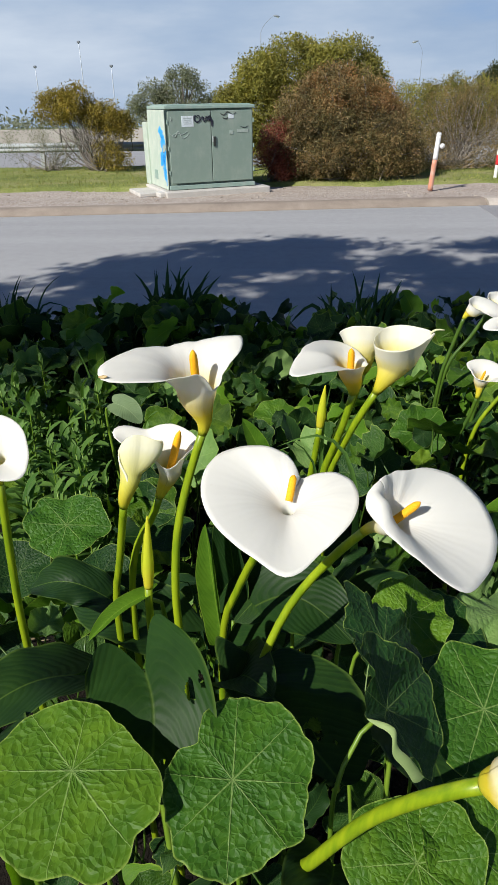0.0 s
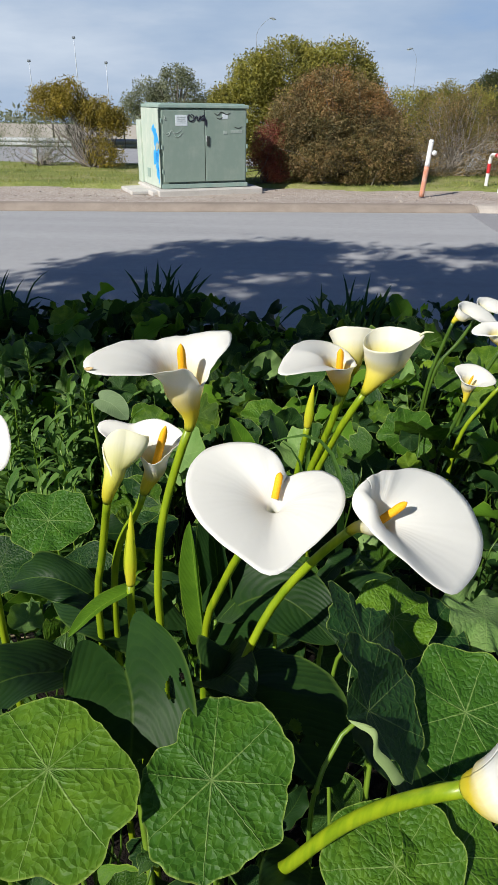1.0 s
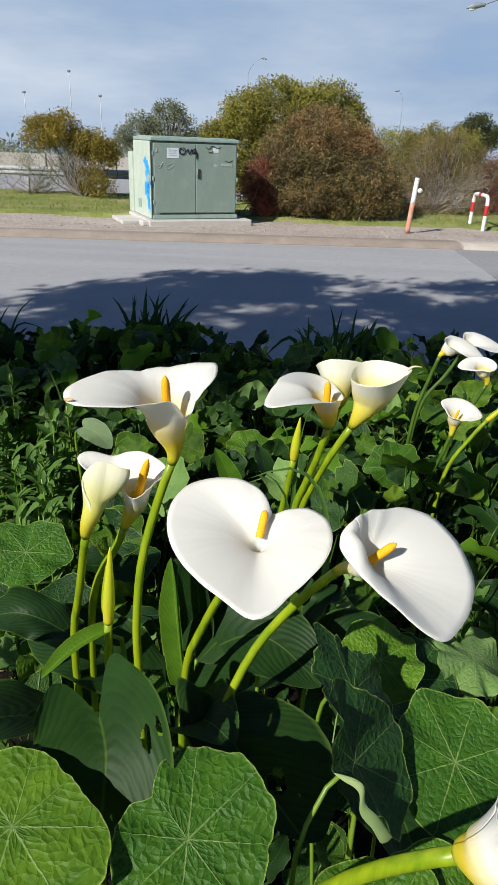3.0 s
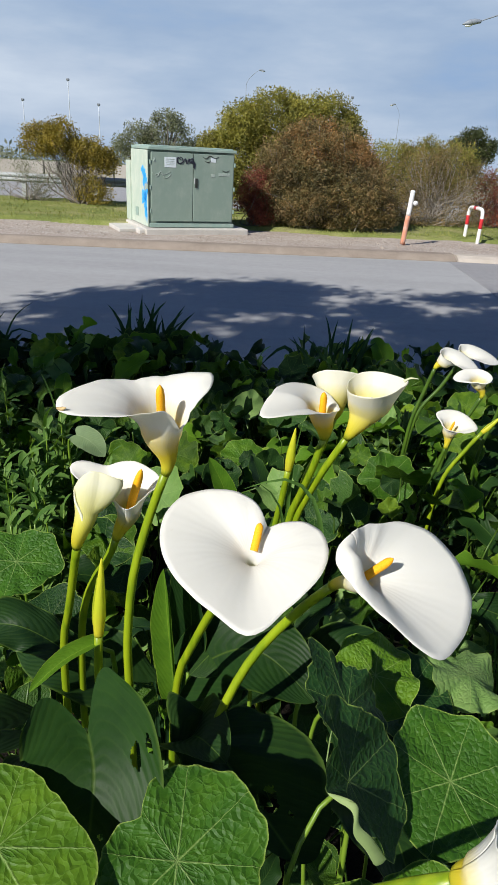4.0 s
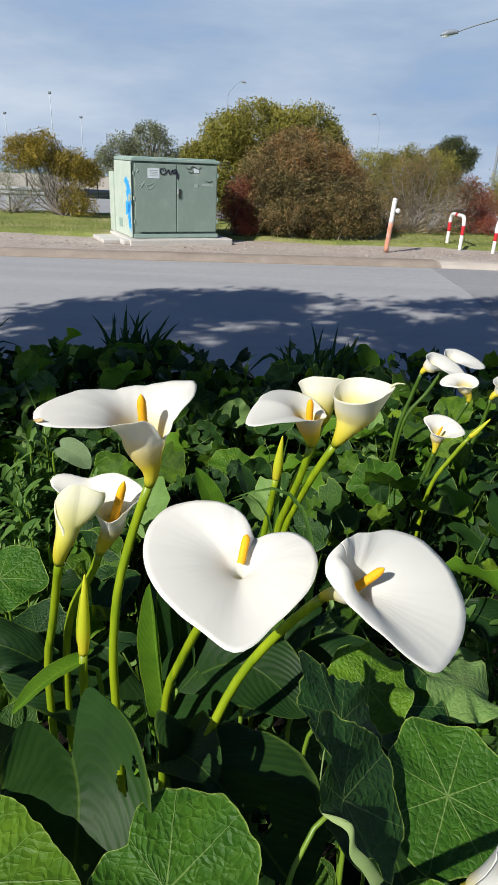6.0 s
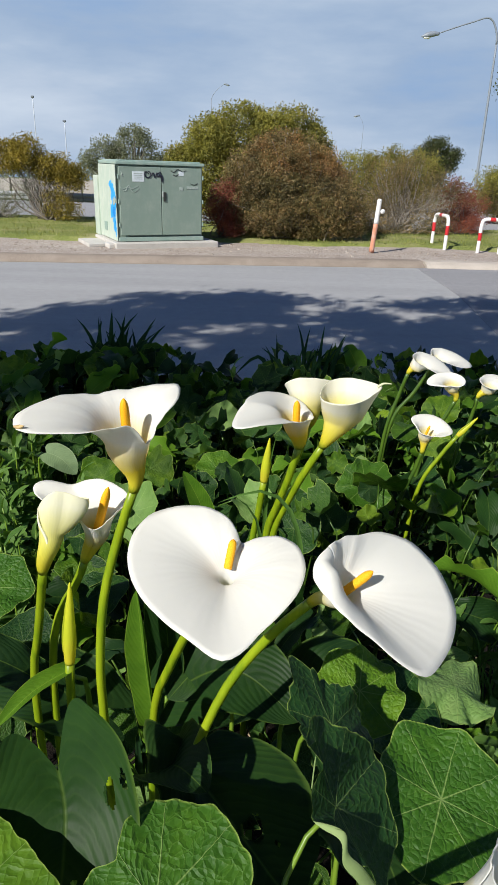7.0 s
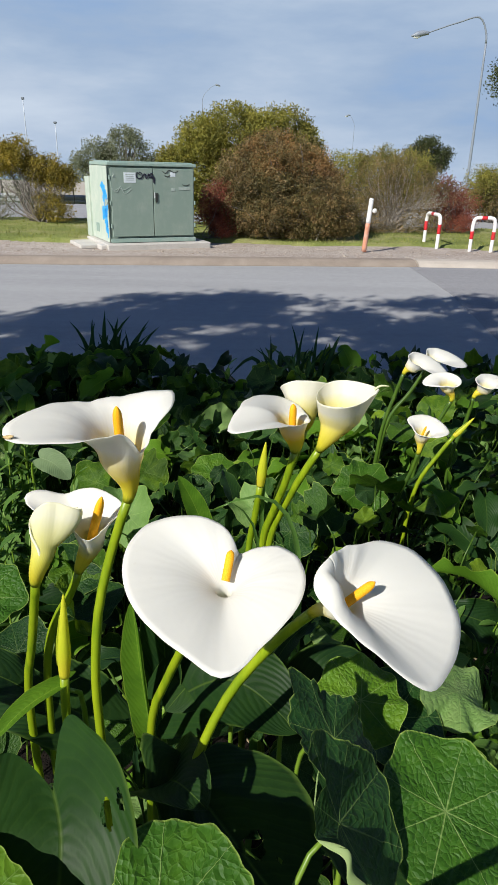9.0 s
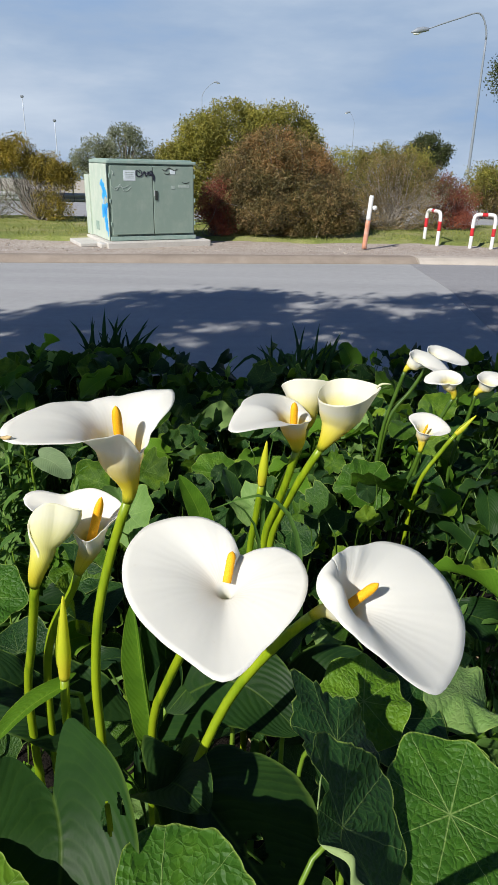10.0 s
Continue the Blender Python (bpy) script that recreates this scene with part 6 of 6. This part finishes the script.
lily_leaf([(-0.02, 0.47, 1.10), (-0.07, 0.47, 1.13), (-0.13, 0.50, 1.12)], 0.040, (0.1, -0.5, 1), LL, fold=0.2, wave=0.15, seed=23)
lily_leaf([(0.10, 0.47, 1.12), (0.08, 0.45, 1.17), (0.05, 0.42, 1.16)], 0.040, (0.0, -0.6, 1), LL, fold=0.2, wave=0.15, seed=24)
lily_leaf([(-0.10, 0.33, 1.10), (-0.07, 0.29, 1.15), (-0.03, 0.25, 1.15)], 0.045, (-0.1, -0.3, 1), LL, fold=0.2, wave=0.12, seed=25)
lily_leaf([(0.05, 0.33, 1.11), (0.075, 0.29, 1.155), (0.10, 0.25, 1.15)], 0.045, (0.2, -0.3, 1), LL, fold=0.2, wave=0.12, seed=26)
lily_leaf([(0.20, 0.36, 1.09), (0.21, 0.31, 1.13), (0.22, 0.26, 1.12)], 0.045, (0.2, -0.3, 1), LL, fold=0.2, wave=0.12, seed=27)
lily_leaf([(0.165, 0.46, 1.12), (0.20, 0.46, 1.15), (0.25, 0.47, 1.13)], 0.036, (0.1, -0.6, 1), LL, fold=0.2, wave=0.15, seed=28)
lily_leaf([(0.060, 0.435, 1.160), (0.105, 0.42, 1.192), (0.155, 0.385, 1.172)], 0.040, (0.15, -0.7, 0.9), LL, LILY_TORN, fold=0.15, wave=0.08, seed=4)
lily_leaf([(-0.085, 0.36, 1.155), (-0.115, 0.33, 1.175), (-0.165, 0.29, 1.160)], 0.034, (-0.2, -0.3, 1), LL, fold=0.25, wave=0.1, seed=5)
lily_leaf([(0.050, 0.36, 1.150), (0.066, 0.33, 1.190), (0.086, 0.305, 1.196)], 0.030, (0.0, -0.3, 1), LL, fold=0.5, wave=0.06, seed=6)
lily_leaf([(-0.026, 0.395, 1.213), (-0.046, 0.375, 1.212), (-0.064, 0.352, 1.203)], 0.0075, (-0.2, -0.5, 1), "young yellow-green rolled lily leaf", LILY_LIGHT, fold=0.7, wave=0.05, seed=7)
lily_leaf([(0.036, 0.428, 1.130), (0.031, 0.425, 1.200), (0.027, 0.425, 1.268)], 0.013, (-0.5, -0.8, 0.3), "young upright rolled lily leaf", LILY_LIGHT, fold=0.7, wave=0.08, seed=8, lobes=0.05)
lily_leaf([(0.045, 0.46, 1.130), (0.048, 0.45, 1.200), (0.040, 0.44, 1.275)], 0.020, (-0.4, -0.9, 0.1), LL, fold=0.5, wave=0.08, seed=9, lobes=0.05)
lily_leaf([(0.078, 0.80, 1.090), (0.062, 0.80, 1.14), (0.040, 0.80, 1.186)], 0.016, (0.3, -0.9, 0.4), "bright young pointed lily leaf", LILY_LIGHT, fold=0.3, wave=0.06, seed=10, lobes=0.1)
lily_leaf([(-0.200, 1.00, 1.118), (-0.175, 0.99, 1.112), (-0.148, 0.98, 1.088)], 0.022, (0.2, -0.8, 0.9), "drooping grey-green folded leaf", GREY_LEAF, fold=0.2, wave=0.06, seed=11, lobes=0.1)
lily_leaf([(-0.14, 0.30, 1.14), (-0.12, 0.26, 1.175), (-0.085, 0.215, 1.17)], 0.04, (-0.1, -0.3, 1), LL, fold=0.2, wave=0.1, seed=12)
lily_leaf([(0.13, 0.24, 1.10), (0.12, 0.20, 1.13), (0.10, 0.16, 1.12)], 0.035, (0.1, -0.2, 1), LL, fold=0.2, wave=0.1, seed=13)


def strap_mesh(path, width, fold=0.25, rows=16):
    return blade_mesh(path, width, (0.2, -0.6, 0.4), fold=fold, wave=0.0, rows=rows, cols=5, shape=0.8, belly=0.8)


def tuft(at, blades, height, spread, width, seed, mat, label, category="grass tuft"):
    """Arching strap leaves from one foot, each a part."""
    r = np.random.default_rng(seed)
    ob = thing("grass_tuft", at, label, category, "grass tufts")
    for k in range(blades):
        a, s, h = r.uniform(0, 6.28), spread * r.uniform(0.2, 1.0), height * r.uniform(0.6, 1.05)
        b = np.array(at) + r.normal(size=3) * (spread * 0.25, 0.02, 0)
        d = np.array((math.cos(a) * s, math.sin(a) * s * 0.7, 0))
        droop = r.random() ** 5 * 0.4
        part("blade", strap_mesh([b, b + d * 0.25 + (0, 0, h * 0.55), b + d * 0.7 + (0, 0, h * (0.95 - 0.15 * droop)), b + d * (1.1 + droop) + (0, 0, h * (1.08 - droop))], width * r.uniform(0.7, 1.2)), mat, ob)
    return ob


TL = "tuft of dark strap-leaved grass at the road edge"
tuft((-0.25, 1.98, 0.60), 90, 0.485, 0.16, 0.013, 1, GRASS_DARK, TL)
tuft((0.37, 1.96, 0.60), 80, 0.45, 0.16, 0.012, 2, GRASS_DARK, TL)
tuft((-0.80, 1.98, 0.60), 60, 0.45, 0.16, 0.007, 3, GRASS_DARK, TL)
tuft((-0.03, 2.05, 0.58), 30, 0.38, 0.14, 0.007, 4, GRASS_DARK, TL)
tuft((0.75, 1.75, 0.60), 40, 0.38, 0.18, 0.007, 5, GRASS_DARK, TL)
tuft((-0.33, 1.45, 0.60), 26, 0.42, 0.10, 0.004, 6, GRASS_LIGHT, "tuft of fine green grass among nasturtiums")
tuft((0.55, 0.80, 0.60), 40, 0.36, 0.10, 0.003, 7, GRASS_LIGHT, "tuft of fine grass in the shade of the leaves")
tuft((0.02, 0.62, 0.60), 24, 0.50, 0.09, 0.004, 8, GRASS_DARK, "tuft of thin grass between the lily stalks")
lv = thing("arching_grass", (0.1847, 0.64, 0.6), "long arching grey-green grass blade", "grass")
part("blade", strap_mesh([(0.1847, 0.64, 0.6)] + [(0.1847, 0.63, 1.1481), (0.1794, 0.63, 1.1919), (0.1643, 0.63, 1.2297), (0.1395, 0.62, 1.2517), (0.1157, 0.61, 1.254), (0.0875, 0.6, 1.2479)], 0.0065, rows=30), GRASS_LIGHT, lv)
lv = thing("arching_grass", (0.1384, 0.63, 0.6), "pale grass blade leaning over", "grass")
part("blade", strap_mesh([(0.1384, 0.63, 0.6)] + [(0.1384, 0.62, 1.1704), (0.1332, 0.62, 1.2091), (0.1223, 0.61, 1.2369), (0.101, 0.6, 1.2599)], 0.0055, rows=26), GRASS_LIGHT, lv)
lv = thing("arching_grass", (0.1468, 0.71, 0.6), "narrow upright green blade beside a bud", "grass")
part("blade", strap_mesh([(0.1468, 0.71, 0.6)] + [(0.1468, 0.7, 1.1877), (0.1481, 0.7, 1.2319), (0.1523, 0.7, 1.2665), (0.1568, 0.7, 1.2902)], 0.0055, rows=26), GRASS_LIGHT, lv)

# leafy weeds at one side of the bed
LEAFLET = blade_mesh([(0, 0, 0), (0.011, 0, 0.003), (0.024, 0, 0.001)], 0.0042, (0, 0, 1), fold=0.25, wave=0.02, rows=7, cols=5, shape=0.6, belly=1.6)
LEAFLET.materials.append(WEED)


def weed(at, height, seed, group="leafy weeds"):
    r = np.random.default_rng(seed)
    ob = thing("leafy_weed", at, "light green leafy weed with whorls of narrow leaves", "weed", group)
    top = np.array((r.normal() * 0.03, r.normal() * 0.03, height))
    path = spline([(0, 0, 0), top * 0.5 + (r.normal() * 0.01, r.normal() * 0.01, 0), top], 20)
    me = tube_mesh("stem", path, [0.0018, 0.0012], 14, 6)
    me.materials.append(STEM_DARK)
    st = new("stem", me)
    st.parent = ob
    for k in range(22):
        s = 0.5 + 0.5 * k / 21
        p_ = path[min(19, int(s * 19))]
        lf = new("leaf", LEAFLET)
        lf.parent = ob
        lf.matrix_basis = pose(*p_, 0, -r.uniform(5, 50) - 25 * (s > 0.93), k * 137.5 + r.uniform(-20, 20)) @ Matrix.Scale(r.uniform(1.2, 2.3), 4)
    return ob


r = np.random.default_rng(41)
for k in range(46):
    x, y = r.uniform(-0.50, -0.20), r.uniform(0.78, 1.25)
    weed((x, y, bed_z(x, y) - 0.01), r.uniform(0.40, 0.53), 100 + k)
for k in range(12):
    x, y = r.uniform(0.38, 0.62), r.uniform(0.55, 1.0)
    weed((x, y, bed_z(x, y) - 0.01), r.uniform(0.32, 0.42), 200 + k)
weed((0.13, 1.75, bed_z(0.13, 1.75)), 0.46, 300)
for k in range(8):
    x, y = r.uniform(-0.5, 0.5), r.uniform(1.3, 1.9)
    weed((x, y, bed_z(x, y) - 0.01), r.uniform(0.30, 0.40), 310 + k)

# the trailing nasturtiums that fill the bed
VARIANTS = [nast_mesh(50 + k, 32, 6, cup=(0.05, 0.34, -0.30, 0.02, 0.5, -0.1)[k % 6], wave=0.12 + 0.10 * (k % 3), lobes=0.05 + 0.03 * (k % 3), fold=(0.0, 0.6, 1.3, 0.2, -1.2, 0.9, -0.6)[k % 7], stretch=(1, 0.8, 0.9)[k % 3]) for k in range(14)]
VARIANTS += [blade_mesh([(-0.9, 0, 0), (0.1, 0, 0.15), (1.3, 0, -0.25)], 0.5 + 0.1 * (k % 3), (0, 0, 1), fold=0.25 + 0.2 * (k % 2), wave=0.3, lobes=0.2, seed=80 + k, rows=14, cols=9) for k in range(6)]
# Mixes the plain leaf greens with their shade-darkened copies.
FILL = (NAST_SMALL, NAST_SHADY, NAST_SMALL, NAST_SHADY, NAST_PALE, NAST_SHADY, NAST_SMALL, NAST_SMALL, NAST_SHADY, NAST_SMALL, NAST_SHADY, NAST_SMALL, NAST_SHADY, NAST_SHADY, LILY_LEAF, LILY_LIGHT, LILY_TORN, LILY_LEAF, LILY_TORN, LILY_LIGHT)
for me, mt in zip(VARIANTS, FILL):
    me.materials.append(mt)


def top_z(y):
    """Height of the leaf cover."""
    return float(np.interp(y, (0.1, 0.3, 0.5, 0.8, 1.1, 1.5, 2.0), (0.93, 0.98, 1.04, 1.06, 1.03, 0.99, 0.97)))


def trailing(cx, cy, w, d, count, seed):
    r = np.random.default_rng(seed)
    ob = thing("nasturtium_plant", (cx, cy, bed_z(cx, cy)), "trailing nasturtium with round green leaves covering the soil", "plant", "trailing nasturtiums")
    stalks = []
    for k in range(count):
        x, y = cx + r.uniform(-w, w), cy + r.uniform(-d, d)
        low = r.random() ** 1.6
        if x > 0.27 and 0.33 < y < 0.72:
            low = min(1.0, low + 0.55)
        if x < -0.19 and 0.74 < y < 1.22:
            low = min(1.0, low + 0.5)
        z = top_z(y) + 0.05 * rn(x, y, 5.0, 3.0) - 0.30 * low + (0.015 if y < 1.4 else 0.006) * r.normal()
        z += 0.07 * math.exp(-((x + 0.22) / 0.18) ** 2 - ((y - 1.85) / 0.25) ** 2) + 0.05 * math.exp(-((x - 0.45) / 0.15) ** 2 - ((y - 1.3) / 0.3) ** 2)
        n = (r.normal() * 0.7 - 0.05, r.normal() * 0.65 - 0.3, 1.0)
        lf = new("leaf", VARIANTS[int(r.integers(len(VARIANTS)))])
        lf.parent = ob
        size = (0.017 + 0.034 * r.random() ** 1.3) * (0.9 if y < 0.5 else 1.0 if y < 1.5 else 1.1)
        lf.matrix_basis = facing(Vector((x - cx, y - cy, z - bed_z(cx, cy))), n, r.uniform(0, 360), size)
        if low < 0.25:
            a = np.array((x, y, z - 0.001))
            nn = unit(n)
            stalks.append(tube([a, a - nn * 0.04, a - nn * 0.05 + (r.normal() * 0.02, 0.02, -0.10), a + (r.normal() * 0.03, 0.04, -0.25)], [0.0012, 0.0013, 0.0015, 0.0016], 8, 5))
    if stalks:
        part("stalkwork", mesh("stalkwork", *joined(stalks)), STEM_SHADY, ob)["kind"] = "stuff"
    return ob


seed = 500
for cy, d, xw, n in ((0.22, 0.10, 0.26, 60), (0.42, 0.10, 0.34, 70), (0.62, 0.10, 0.42, 70), (0.84, 0.12, 0.52, 110), (1.10, 0.14, 0.64, 140), (1.40, 0.16, 0.80, 280), (1.72, 0.17, 0.98, 440), (2.0, 0.12, 1.1, 400)):
    for k in range(3):
        cx = (k - 1) * xw * 0.72 + 0.1
        trailing(cx, cy, xw * 0.40, d, n // 2, seed)
        seed += 1

# dead leaves and stalks on the soil
r = np.random.default_rng(61)
litter = []
for k in range(260):
    x, y = r.uniform(-0.9, 1.1), r.uniform(0.7, 2.0)
    b = np.array((x, y, bed_z(x, y) + 0.01))
    d = r.normal(size=3) * (0.03, 0.03, 0.006)
    litter.append(tube([b, b + d, b + d * 2.2 + (0, 0, 0.01)], [0.002, 0.003, 0.001], 5, 4))
lone("leaf_litter", mesh("leaf_litter", *joined(litter)), DRY, "dry straw-coloured stalks and litter on the soil", "litter", kind="stuff")
